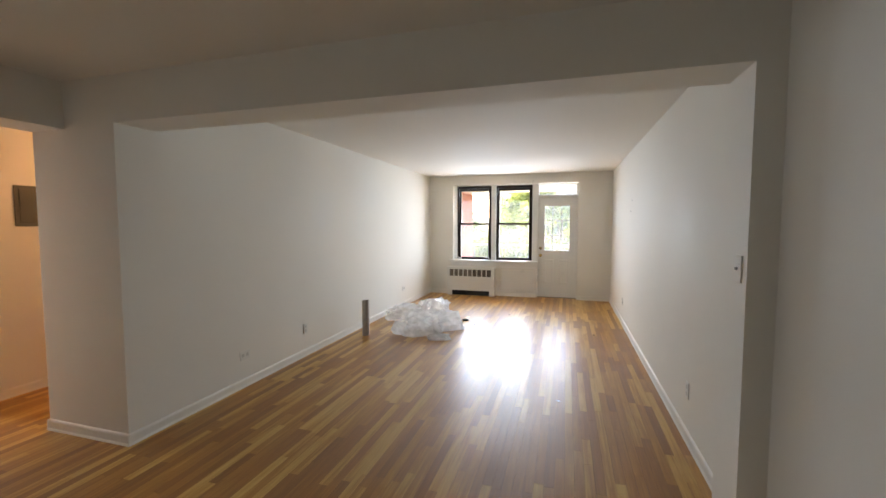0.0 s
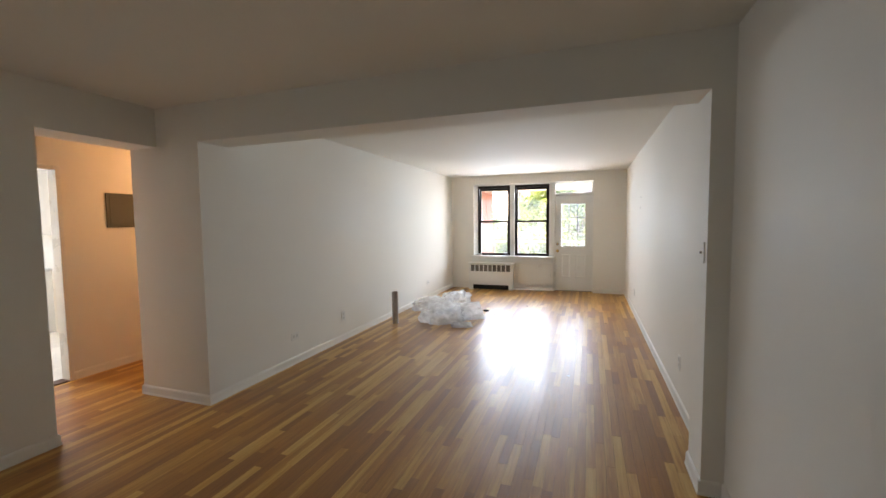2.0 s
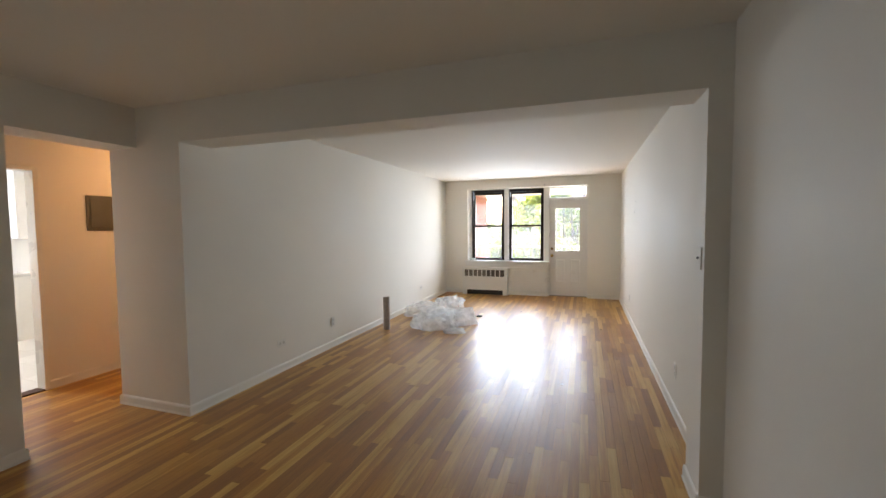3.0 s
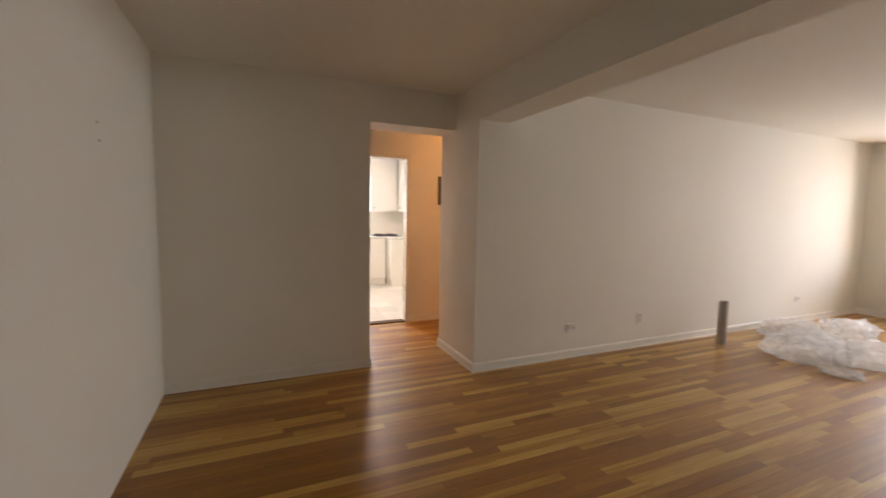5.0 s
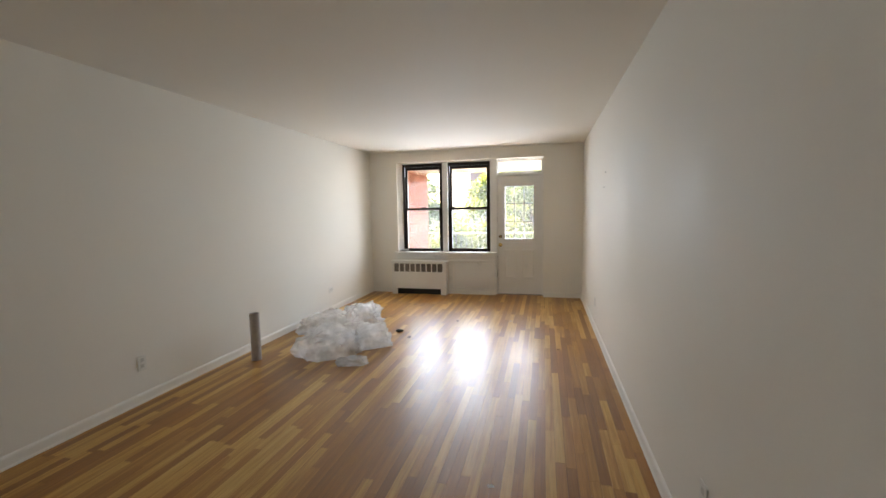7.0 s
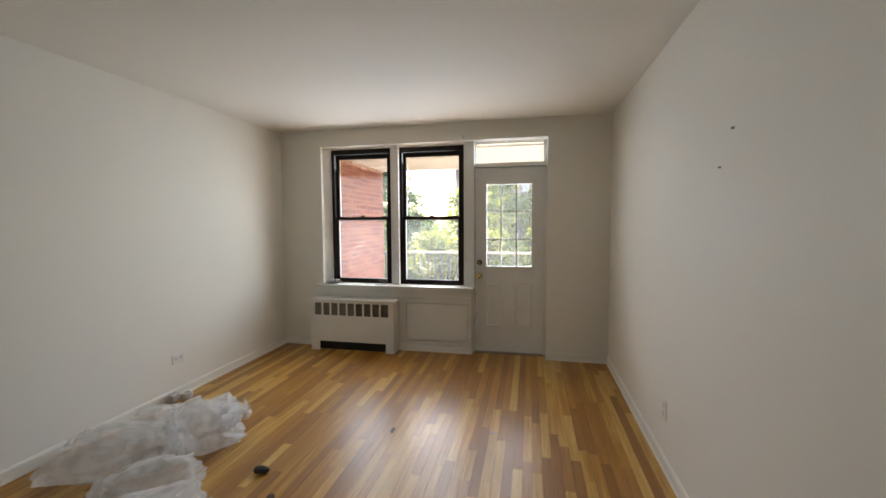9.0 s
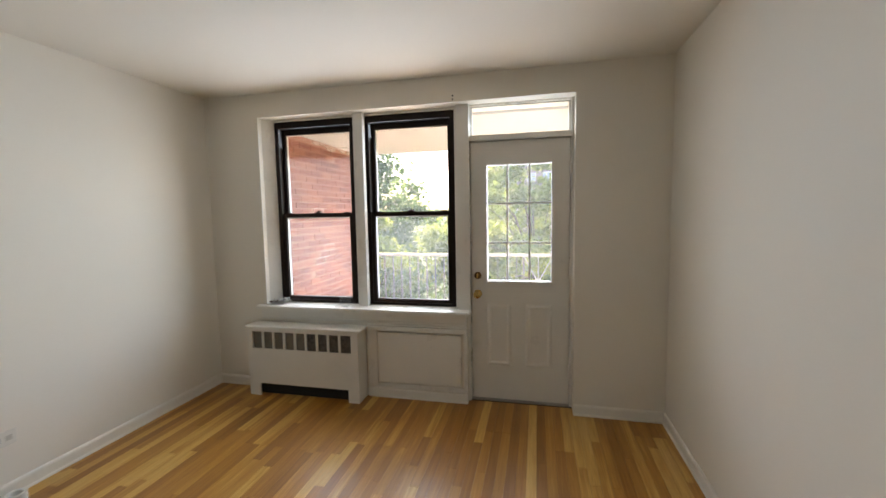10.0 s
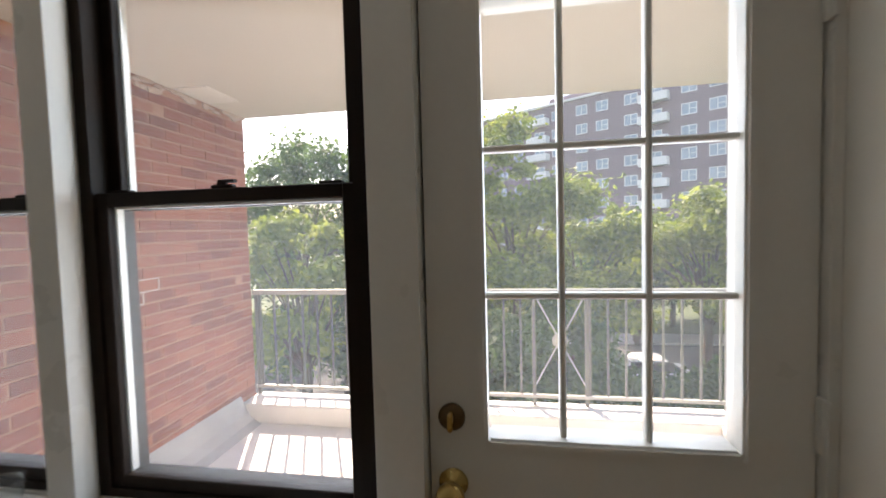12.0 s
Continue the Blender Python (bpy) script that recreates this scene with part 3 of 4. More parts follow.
lite = part("light_frame", boxes((LX0 - 0.026, LX0, 0.046, 0.118, LZ0 - 0.024, LZ1 + 0.024), (LX1, LX1 + 0.026, 0.046, 0.118, LZ0 - 0.024, LZ1 + 0.024),
                                (LX0, LX1, 0.046, 0.118, LZ1, LZ1 + 0.024), (LX0, LX1, 0.046, 0.118, LZ0 - 0.024, LZ0), bevel=0.006, segments=2), DOOR_PAINT, door)
xs, zs = [LX0, 0.283, 0.449, LX1], [LZ0, 1.258, 1.562, LZ1]
for x in xs[1:3]:
    part("muntin", boxes((x - 0.0065, x + 0.0065, 0.064, 0.092, LZ0, LZ1), bevel=0.003), DOOR_PAINT, lite)
for z in zs[1:3]:
    part("muntin", boxes((LX0, LX1, 0.066, 0.090, z - 0.0065, z + 0.0065), bevel=0.003), DOOR_PAINT, lite)
for i in range(3):
    for j in range(3):
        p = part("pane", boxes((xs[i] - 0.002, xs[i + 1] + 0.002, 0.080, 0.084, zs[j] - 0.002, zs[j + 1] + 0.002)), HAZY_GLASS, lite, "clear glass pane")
        p.visible_shadow = False
for x0, x1 in ((0.122, 0.310), (0.420, 0.618)):
    bm = bmesh.new()
    for d, h in ((0.0, 0.0), (0.010, -0.006), (0.022, -0.007), (0.034, -0.002), (0.050, -0.001)):
        v = [bm.verts.new(p) for p in ((x0 + d, 0.0595 + h, 0.285 + d), (x1 - d, 0.0595 + h, 0.285 + d), (x1 - d, 0.0595 + h, 0.780 - d), (x0 + d, 0.0595 + h, 0.780 - d))]
        if d:
            for k in range(4):
                bm.faces.new((last[k], last[(k + 1) % 4], v[(k + 1) % 4], v[k]))
        last = v
    bm.faces.new(last)
    part("raised_panel", bm, DOOR_PAINT, door)
knob = part("door_knob", lathe([(0.030, 0.062), (0.032, 0.056), (0.030, 0.050), (0.012, 0.047), (0.011, 0.030), (0.020, 0.022), (0.029, 0.012), (0.030, 0.000), (0.024, -0.010), (0.010, -0.014)], (0.052, 0.0, 0.858), "Y"), BRASS, door, "worn brass door knob", True)
dead = part("deadbolt", lathe([(0.028, 0.060), (0.029, 0.050), (0.024, 0.044), (0.008, 0.042)], (0.052, 0.0, 1.003), "Y"), TARNISHED, door, "tarnished brass deadbolt rose", True)
part("thumb_turn", boxes((0.046, 0.058, 0.018, 0.043, 0.984, 1.022), bevel=0.004), BRASS, dead)
for z in (0.25, 1.02, 1.80):
    bm = boxes((0.738, 0.7455, 0.030, 0.062, z - 0.050, z + 0.050), bevel=0.001)
    rod(bm, (0.742, 0.050, z - 0.052), (0.742, 0.050, z + 0.052), 0.007)
    part("hinge", bm, TRIM, door, "painted steel hinge")
solid("door_threshold", boxes((-0.002, 0.745, 0.030, 0.29, 0.0, 0.011), bevel=0.003), STEEL, "grey metal threshold under the balcony door", "threshold", "structure")

# kitchen doorway frame and saddle
kf = boxes((HX0 - 0.112, HX0 + 0.012, -6.590, -6.5495, 0, 2.079), (HX0 - 0.112, HX0 + 0.012, -7.331, -7.290, 0, 2.079), (HX0 - 0.112, HX0 + 0.012, -7.290, -6.590, 2.038, 2.079), bevel=0.003)
solid("kitchen_door_frame", kf, TRIM, "white painted steel kitchen door frame", "trim", "structure")
solid("kitchen_saddle", boxes((HX0 - 0.110, HX0 + 0.010, -7.290, -6.590, -0.010, 0.014), bevel=0.004), SADDLE, "dark wooden saddle in the kitchen doorway", "threshold", "structure")

# ---- living room things ----
def radiator_cover():
    x0, x1, yf, yb, z1 = -1.852, -0.862, -0.215, -0.047, 0.585
    c = thing("radiator_cover", ((x0 + x1) / 2, -0.13, 0), "white sheet-metal radiator cover with slotted grille under the window", "radiator")
    n, s0, s1, sz0, sz1 = 9, -1.808, -0.922, 0.402, 0.545
    rows = [(x0, s0, yf, yf + 0.012, 0, sz1), (s1, x1, yf, yf + 0.012, 0, sz1), (x0, x1, yf, yf + 0.012, sz1, z1 - 0.014), (s0, s1, yf, yf + 0.012, 0.105, sz0), (s0, -1.750, yf, yf + 0.012, 0, 0.105), (-0.955, s1, yf, yf + 0.012, 0, 0.105)]
    pitch = (s1 - s0) / n
    for i in range(1, n):
        rows.append((s0 + i * pitch - 0.009, s0 + i * pitch + 0.009, yf, yf + 0.012, sz0, sz1))
    part("front_panel", boxes(*rows), RAD_PAINT, c)
    # added black sheet that stands for the shade under the cover
    part("toe_shade", boxes((x0 + 0.014, x1 - 0.014, yf + 0.050, yf + 0.054, 0.001, 0.14)), BLACK, c)
    for a, b in ((x0, x0 + 0.012), (x1 - 0.012, x1)):
        part("side_panel", boxes((a, b, yf + 0.012, yb, 0, z1 - 0.014)), RAD_PAINT, c)
    part("top", boxes((x0 - 0.020, x1 + 0.024, yf - 0.014, yb + 0.001, z1 - 0.014, z1 + 0.006), bevel=0.005, segments=2), RAD_PAINT, c)
    part("back_plate", boxes((x0 + 0.014, x1 - 0.014, yb - 0.012, yb - 0.004, 0.002, z1 - 0.02)), BLACK, c)
    fins = bmesh.new()
    for i in range(34):
        x = x0 + 0.05 + i * 0.0268
        box(fins, x, x + 0.006, yf + 0.045, yb - 0.03, 0.15, 0.50)
    part("radiator_fins", fins, FIN, c, "dusty metal radiator fins")
    for i in range(n):
        part("grille_mesh", boxes((s0 + i * pitch + 0.005, s0 + (i + 1) * pitch - 0.005, yf + 0.013, yf + 0.015, sz0 - 0.004, sz1 + 0.004)), FIN if i < 5 else RUSTY_FIN, c, "grey perforated grille" if i < 5 else "rust-blackened perforated grille")


radiator_cover()


def tube(at, r, h):
    bm = lathe([(r, 0.0), (r, h), (r - 0.006, h), (r - 0.006, 0.01)], at, sides=28)
    solid("cardboard_tube", bm, CARD, "grey cardboard tube standing on the oak floor", "tube", smooth=False)


tube((-2.036, -3.575, 0.0), 0.047, 0.474)


def film_fold(parent, centre, size, seed, turn=0.0, lift=0.0):
    """One puffed fold of film: a soft pillow with a few sharp creases, lying on the floor."""
    bm = bmesh.new()
    bmesh.ops.create_icosphere(bm, subdivisions=4, radius=1.0)
    for v in bm.verts:
        d = v.co.normalized()
        s = Vector((seed * 7.1, seed * 3.3, seed))
        r = 0.86 + 0.26 * noise.noise(d * 1.3 + s)
        crease = 1 - abs(noise.noise(d * 2.1 + s * 1.7)) * 2.2
        crease2 = 1 - abs(noise.noise(Vector((d.x * 5.0, d.y * 2.5, d.z * 5.0)) + s * 0.6)) * 2.0
        r += 0.14 * max(0, crease) ** 5 + 0.03 * max(0, crease2) ** 3
        z = (max(-0.28, d.z) * r + 0.24) * size[2]
        blunt = math.copysign(abs(d.x) ** 0.62, d.x)
        v.co = Vector((blunt * r * size[0] * 0.95, d.y * r * size[1], max(z, 0.004 + 0.01 * (noise.noise(d * 6 + s) + 1))))
    bmesh.ops.rotate(bm, verts=bm.verts, matrix=Matrix.Rotation(turn, 3, "Z"))
    bmesh.ops.translate(bm, verts=bm.verts, vec=Vector(centre) + Vector((0, 0, lift)))
    part("film_fold", bm, FILM, parent)


def film_flap(parent, centre, size, seed, turn):
    """A loose edge of the sheet that sticks up."""
    bm = bmesh.new()
    n = 14
    grid = [[bm.verts.new((0, 0, 0)) for i in range(n)] for j in range(n)]
    for j in range(n):
        for i in range(n):
            u, v = i / (n - 1) - 0.5, j / (n - 1)
            w = noise.noise(Vector((u * 5 + seed, v * 4, seed)))
            grid[j][i].co = Vector((u * size[0] * (1 - 0.35 * v), 0.10 * w + 0.06 * v * math.sin(6 * u + seed), v * size[1] * (0.8 + 0.4 * noise.noise(Vector((u * 6, seed, 1))))))
    for j in range(n - 1):
        for i in range(n - 1):
            bm.faces.new((grid[j][i], grid[j][i + 1], grid[j + 1][i + 1], grid[j + 1][i]))
    bmesh.ops.solidify(bm, geom=bm.faces, thickness=0.002)
    bmesh.ops.rotate(bm, verts=bm.verts, matrix=Matrix.Rotation(turn, 3, "Z"))
    bmesh.ops.translate(bm, verts=bm.verts, vec=Vector(centre))
    part("film_flap", bm, FILM, parent)


heap = thing("plastic_sheeting", (-1.5, -2.7, 0), "crumpled heap of clear plastic sheeting on the floor", "plastic sheet")
for c, s, k, a in (((-1.38, -3.30, 0), (0.37, 0.22, 0.25), 1, 0.45), ((-1.06, -3.00, 0), (0.30, 0.18, 0.20), 2, 0.7), ((-1.86, -2.50, 0), (0.38, 0.28, 0.16), 3, 0.2), ((-1.50, -2.20, 0), (0.26, 0.20, 0.25), 4, 0.9),
                   ((-1.98, -2.12, 0), (0.22, 0.20, 0.13), 5, 0.2), ((-1.02, -3.50, 0), (0.17, 0.12, 0.06), 6, 0.3), ((-1.40, -2.72, 0), (0.30, 0.24, 0.14), 7, 1.0)):
    film_fold(heap, c, s, k, a)
for c, s, k, a in (((-1.66, -2.14, 0.12), (0.32, 0.16), 1.0, 0.4), ((-1.30, -2.18, 0.06), (0.22, 0.22), 2.0, -0.7), ((-1.52, -1.92, 0.01), (0.30, 0.18), 3.0, 0.9), ((-1.20, -3.06, 0.12), (0.30, 0.10), 5.0, 0.5)):
    film_flap(heap, c, s, k, a)


def tape_roll(at, r):
    bm = lathe([(r, 0.0), (r, 0.045), (r * 0.62, 0.045), (r * 0.62, 0.002)], at, sides=24)
    solid("tape_roll", bm, PAPER, "roll of white tape on the floor by the wall", "tape")


tape_roll((-2.205, -1.615, 0.0), 0.045)
scrap = boxes((-2.262, -2.205, -1.76, -1.672, 0.0, 0.075), bevel=0.012)
solid("paper_wad", scrap, CARD, "grey folded wrapper lying against the baseboard", "wrapper")


def floor_bit(name, at, size, material, label):
    bm = bmesh.new()
    bmesh.ops.create_icosphere(bm, subdivisions=2, radius=1)
    for v in bm.verts:
        k = 1 + 0.5 * noise.noise(v.co * 2 + Vector(at))
        v.co = Vector((v.co.x * size[0] * k, v.co.y * size[1] * k, (v.co.z + 0.8) * size[2] * 0.5))
        v.co.z = max(0, v.co.z)
    bmesh.ops.translate(bm, verts=bm.verts, vec=Vector(at))
    solid(name, bm, material, label, "scrap")


floor_bit("black_scrap", (-0.93, -2.41, 0), (0.050, 0.030, 0.040), BLACK, "small black plastic scrap on the floor")
floor_bit("brown_scrap", (-0.74, -2.60, 0), (0.022, 0.030, 0.014), SADDLE, "small brown crumb on the floor")
floor_bit("paper_scrap", (0.361, -1.693, 0), (0.024, 0.012, 0.003), CARD, "torn scrap of pale paper on the floor")
floor_bit("paper_scrap", (0.507, -4.987, 0), (0.017, 0.014, 0.003), PAPER, "tiny torn paper scrap on the floor")

floor_bit("brown_scrap", (-0.334, -1.798, 0), (0.014, 0.042, 0.004), SADDLE, "thin brown splinter on the floor")
floor_bit("brown_scrap", (0.930, -2.709, 0), (0.016, 0.014, 0.006), SADDLE, "small brown crumb on the floor")

# things on the window sill
papers = thing("folded_papers", (-1.70, 0.0, 0.7352), "rumpled white papers lying on the window sill", "papers")
for i, (dx, dy, a, c) in enumerate(((0, 0, 0.85, PAPER), (0.02, 0.01, 1.05, PAPER), (-0.03, -0.045, 0.75, SADDLE), (0.01, 0.004, 0.70, PAPER))):
    bm = bmesh.new()
    nu, nv, lx, ly = 12, 6, (0.07 if c is SADDLE else 0.14), (0.04 if c is SADDLE else 0.062)
    sheet = [[bm.verts.new(((u / nu - 0.5) * lx, (v / nv - 0.5) * ly * (1 + 0.3 * noise.noise(Vector((u * 0.5, i, 0)))),
                            0.002 + 0.011 * i + 0.030 * abs(noise.noise(Vector((u * 0.55, v * 0.7, i * 3.1)))))) for v in range(nv + 1)] for u in range(nu + 1)]
    for u in range(nu):
        for v in range(nv):
            bm.faces.new((sheet[u][v], sheet[u + 1][v], sheet[u + 1][v + 1], sheet[u][v + 1]))
    bmesh.ops.solidify(bm, geom=bm.faces, thickness=0.003)
    bmesh.ops.rotate(bm, verts=bm.verts, matrix=Matrix.Rotation(a, 3, "Z"))
    low = min(v.co.z for v in bm.verts) if i == 0 else 0.0
    bmesh.ops.translate(bm, verts=bm.verts, vec=Vector((-1.672 + dx, -0.004 + dy, 0.7355 - low)))
    part("sheet", bm, c, papers)
cup = lathe([(0.012, 0.0), (0.030, 0.003), (0.044, 0.020), (0.050, 0.048), (0.049, 0.086), (0.0478, 0.086), (0.0486, 0.048), (0.0425, 0.022), (0.029, 0.007), (0.006, 0.005)], (-1.045, -0.020, 0.7355), sides=32)
solid("glass_jar", cup, CUP_GLASS, "small clear glass jar on the window sill", "jar", smooth=True)


# ---- plates, switches, marks on the walls ----
def outlet(x, y, z, nx, wide):
    """A socket plate on a wall whose normal is nx along x."""
    o = thing("wall_outlet", (x, y, z), "ivory plastic socket plate low on the white wall", "outlet", "wall outlets")
    hw, hh = (0.060, 0.040) if wide else (0.036, 0.058)
    part("plate", boxes((min(x, x + nx * 0.006), max(x, x + nx * 0.006), y - hw, y + hw, z - hh, z + hh), bevel=0.002), PLATE, o)
    for k in (-1, 1):
        dy, dz = (k * 0.026, 0) if wide else (0, k * 0.024)
        xx = x + nx * 0.007
        part("socket", boxes((min(x + nx * 0.005, xx), max(x + nx * 0.005, xx), y + dy - 0.014, y + dy + 0.014, z + dz - 0.014, z + dz + 0.014)), SOCKET, o, "socket face tinted for its slight shadow")


outlet(XL, -5.492, 0.298, 1, True)
outlet(XL, -4.566, 0.315, 1, False)
outlet(XL, -1.600, 0.325, 1, True)
outlet(XR, -5.370, 0.352, -1, False)
outlet(XR, -1.876, 0.343, -1, False)
sw = thing("light_switch", (JX, -6.476, 1.320), "grey toggle switch on a painted-over plate beside the opening", "switch")
part("plate", boxes((JX - 0.006, JX, -6.513, -6.439, 1.261, 1.378), bevel=0.002), PAINT, sw)
part("toggle", boxes((JX - 0.017, JX - 0.006, -6.480, -6.472, 1.314, 1.327), bevel=0.002), STEEL, sw, "grey toggle lever")
for y, z, r in ((-2.590, 1.820, 0.006), (-2.488, 1.678, 0.005)):
    solid("wall_anchor", lathe([(r, 0.0), (r, -0.004), (r * 0.5, -0.010), (r * 0.3, -0.011)], (XR, y, z), "X", 10), STEEL, "grey screw anchor sticking out of the white wall", "screw", group="wall anchors")
for x, z in ((-0.105, 2.356), (-0.106, 2.330)):
    solid("nail_hole", lathe([(0.006, 0.0), (0.006, -0.002), (0.002, -0.003)], (x, north(x) - 0.001, z), "Y", 8), SLOT, "small dark nail hole in the plaster", "mark", group="nail holes")
for x, z in ((-1.62, 1.78), (-1.64, 1.70)):
    solid("nail_hole", lathe([(0.006, 0.0), (0.006, 0.002), (0.002, 0.003)], (x, SY, z), "Y", 8), SLOT, "small dark nail hole in the plaster", "mark", group="nail holes")

# ---- hall ----
ep = thing("breaker_panel", (HX0, -5.99, 1.66), "grey-green steel breaker panel on the hall wall", "panel")
part("box_rim", boxes((HX0, HX0 + 0.012, -6.172, -5.820, 1.488, 1.848), bevel=0.003), PANEL_GREY, ep)
dr = part("panel_door", boxes((HX0 + 0.012, HX0 + 0.018, -6.140, -5.852, 1.520, 1.816), bevel=0.002), PANEL_GREY, ep)
part("latch", boxes((HX0 + 0.018, HX0 + 0.024, -5.880, -5.862, 1.640, 1.680), bevel=0.002), STEEL, dr, "small steel latch")
hl = thing("ceiling_lamp", (HALL_LAMP[0], HALL_LAMP[1], HF), "warm glowing glass ceiling lamp in the hall", "lamp")
part("canopy", lathe([(0.08, 0.0), (0.08, -0.025), (0.05, -0.035)], (HALL_LAMP[0], HALL_LAMP[1], HF)), BRASS, hl)
part("shade", lathe([(0.13, -0.036), (0.135, -0.05), (0.128, -0.06)], (HALL_LAMP[0], HALL_LAMP[1], HF)), WARM_GLOW, hl, "frosted glass shade")

# ---- kitchen ----
kc = thing("ceiling_lamp", (KITCHEN_LAMP[0], KITCHEN_LAMP[1], HF), "round white kitchen ceiling lamp, switched on", "lamp")
part("ring", lathe([(0.19, 0.0), (0.195, -0.03), (0.19, -0.05), (0.175, -0.05)], (KITCHEN_LAMP[0], KITCHEN_LAMP[1], HF)), TRIM, kc)
part("diffuser", lathe([(0.172, -0.052), (0.160, -0.078), (0.10, -0.086)], (KITCHEN_LAMP[0], KITCHEN_LAMP[1], HF)), COOL_GLOW, kc, "glowing white diffuser")


def base_cabinet(x0, x1, y0, y1, face, drawers, label):
    """A floor unit; face: 'y-' or 'x+', the side with the doors."""
    c = thing("base_cabinet", ((x0 + x1) / 2, (y0 + y1) / 2, 0), label, "cabinet", "kitchen base cabinets")
    if face == "y-":
        part("body", boxes((x0, x1, y0 + 0.02, y1, 0.10, 0.87), (x0, x1, y0 + 0.03, y1, 0, 0.10)), CAB_PAINT, c)
        fronts = [(x0 + 0.006, x1 - 0.006, 0.70, 0.86)] + [(x0 + 0.006, x1 - 0.006, 0.11, 0.69)] if not drawers else [(x0 + 0.006, x1 - 0.006, 0.11 + 0.25 * i, 0.35 + 0.25 * i) for i in range(3)]
        for a, b, z0, z1 in fronts:
            d = part("door" if z1 - z0 > 0.4 else "drawer", boxes((a, b, y0, y0 + 0.02, z0, z1), bevel=0.003), CAB_PAINT, c)
            bm = bmesh.new()
            rod(bm, ((a + b) / 2 - 0.05, y0 - 0.025, z1 - 0.05), ((a + b) / 2 + 0.05, y0 - 0.025, z1 - 0.05), 0.006)
            rod(bm, ((a + b) / 2 - 0.05, y0 - 0.025, z1 - 0.05), ((a + b) / 2 - 0.05, y0, z1 - 0.05), 0.005)
            rod(bm, ((a + b) / 2 + 0.05, y0 - 0.025, z1 - 0.05), ((a + b) / 2 + 0.05, y0, z1 - 0.05), 0.005)
            part("handle", bm, PLATE, d, "pale bar handle")
    else:
        part("body", boxes((x0, x1 - 0.02, y0, y1, 0.10, 0.87), (x0, x1 - 0.03, y0, y1, 0, 0.10)), CAB_PAINT, c)
        d = part("door", boxes((x1 - 0.02, x1, y0 + 0.006, y1 - 0.006, 0.11, 0.86), bevel=0.003), CAB_PAINT, c)
        bm = rod(bmesh.new(), (x1 + 0.02, y0 + 0.06, 0.68), (x1 + 0.02, y0 + 0.06, 0.80), 0.006)
        rod(bm, (x1 + 0.02, y0 + 0.06, 0.68), (x1, y0 + 0.06, 0.68), 0.005)
        rod(bm, (x1 + 0.02, y0 + 0.06, 0.80), (x1, y0 + 0.06, 0.80), 0.005)
        part("handle", bm, PLATE, d, "pale bar handle")


base_cabinet(-6.98, -6.52, -6.06, KY1, "y-", True, "cream painted kitchen drawer unit with pale worktop")
base_cabinet(KX, -6.984, -6.06, KY1, "y-", False, "cream painted kitchen corner cabinet with one door")
base_cabinet(KX, -6.80, -6.66, -6.066, "x+", False, "cream painted kitchen cabinet under the window")
base_cabinet(KX, -6.80, -7.26, -6.664, "x+", False, "cream painted kitchen cabinet under the window")
solid("worktop", boxes((KX, -6.50, -6.085, KY1, 0.872, 0.91), (KX, -6.775, -7.28, -6.085, 0.872, 0.91), bevel=0.003), COUNTER, "pale laminate kitchen worktop", "worktop")
ck = thing("cooktop", (-7.06, -5.99, 0.91), "black enamel gas cooktop on the worktop", "cooktop")
part("plate", boxes((-7.30, -6.82, -6.25, -5.75, 0.911, 0.925), bevel=0.004), STOVE, ck)
for x in (-7.18, -6.94):
    for y in (-6.12, -5.88):
        g = lathe([(0.085, 0.926), (0.085, 0.945), (0.075, 0.945), (0.075, 0.927)], (x, y, 0))
        part("pan_support", g, BLACK, ck)


def upper_cabinet(x0, x1):
    c = thing("wall_cabinet", ((x0 + x1) / 2, -5.6, 1.39), "white kitchen wall cabinet with two doors", "cabinet", "kitchen wall cabinets")
    part("body", boxes((x0, x1, -5.74, KY1, 1.39, HF - 0.06)), UPPER_PAINT, c)
    m = (x0 + x1) / 2
    for a, b, hx in ((x0 + 0.004, m - 0.002, m - 0.04), (m + 0.002, x1 - 0.004, m + 0.04)):
        d = part("door", boxes((a, b, -5.76, -5.741, 1.395, HF - 0.066), bevel=0.003), UPPER_PAINT, c)
        part("knob", lathe([(0.006, 0.0), (0.006, -0.018), (0.014, -0.022), (0.012, -0.032), (0.004, -0.034)], (hx, -5.76, 1.46), "Y", 12), STEEL, d, "small steel knob")


wc = thing("wall_cabinet", (-7.24, -6.03, 1.39), "white kitchen wall cabinet beside the window", "cabinet", "kitchen wall cabinets")
part("body", boxes((KX, -7.08, -6.30, -5.765, 1.39, HF - 0.06)), UPPER_PAINT, wc)
wd = part("door", boxes((-7.079, -7.06, -6.296, -5.80, 1.395, HF - 0.066), bevel=0.003), UPPER_PAINT, wc)
part("knob", lathe([(0.006, 0.0), (0.006, 0.018), (0.014, 0.022), (0.012, 0.032), (0.004, 0.034)], (-7.06, -6.24, 1.46), "X", 12), STEEL, wd, "small steel knob")
upper_cabinet(-7.05, -6.72)
upper_cabinet(-6.714, -6.10)
bt = thing("detergent_bottle", (-6.76, -5.66, 0.91), "blue plastic bottle on the kitchen worktop", "bottle")
part("body", lathe([(0.034, 0.911), (0.036, 0.92), (0.036, 1.04), (0.026, 1.07), (0.014, 1.085)], (-6.76, -5.66, 0)), BLUE, bt, smooth=True)
part("cap", lathe([(0.016, 1.0855), (0.016, 1.112), (0.012, 1.116)], (-6.76, -5.66, 0)), TRIM, bt, "white screw cap")
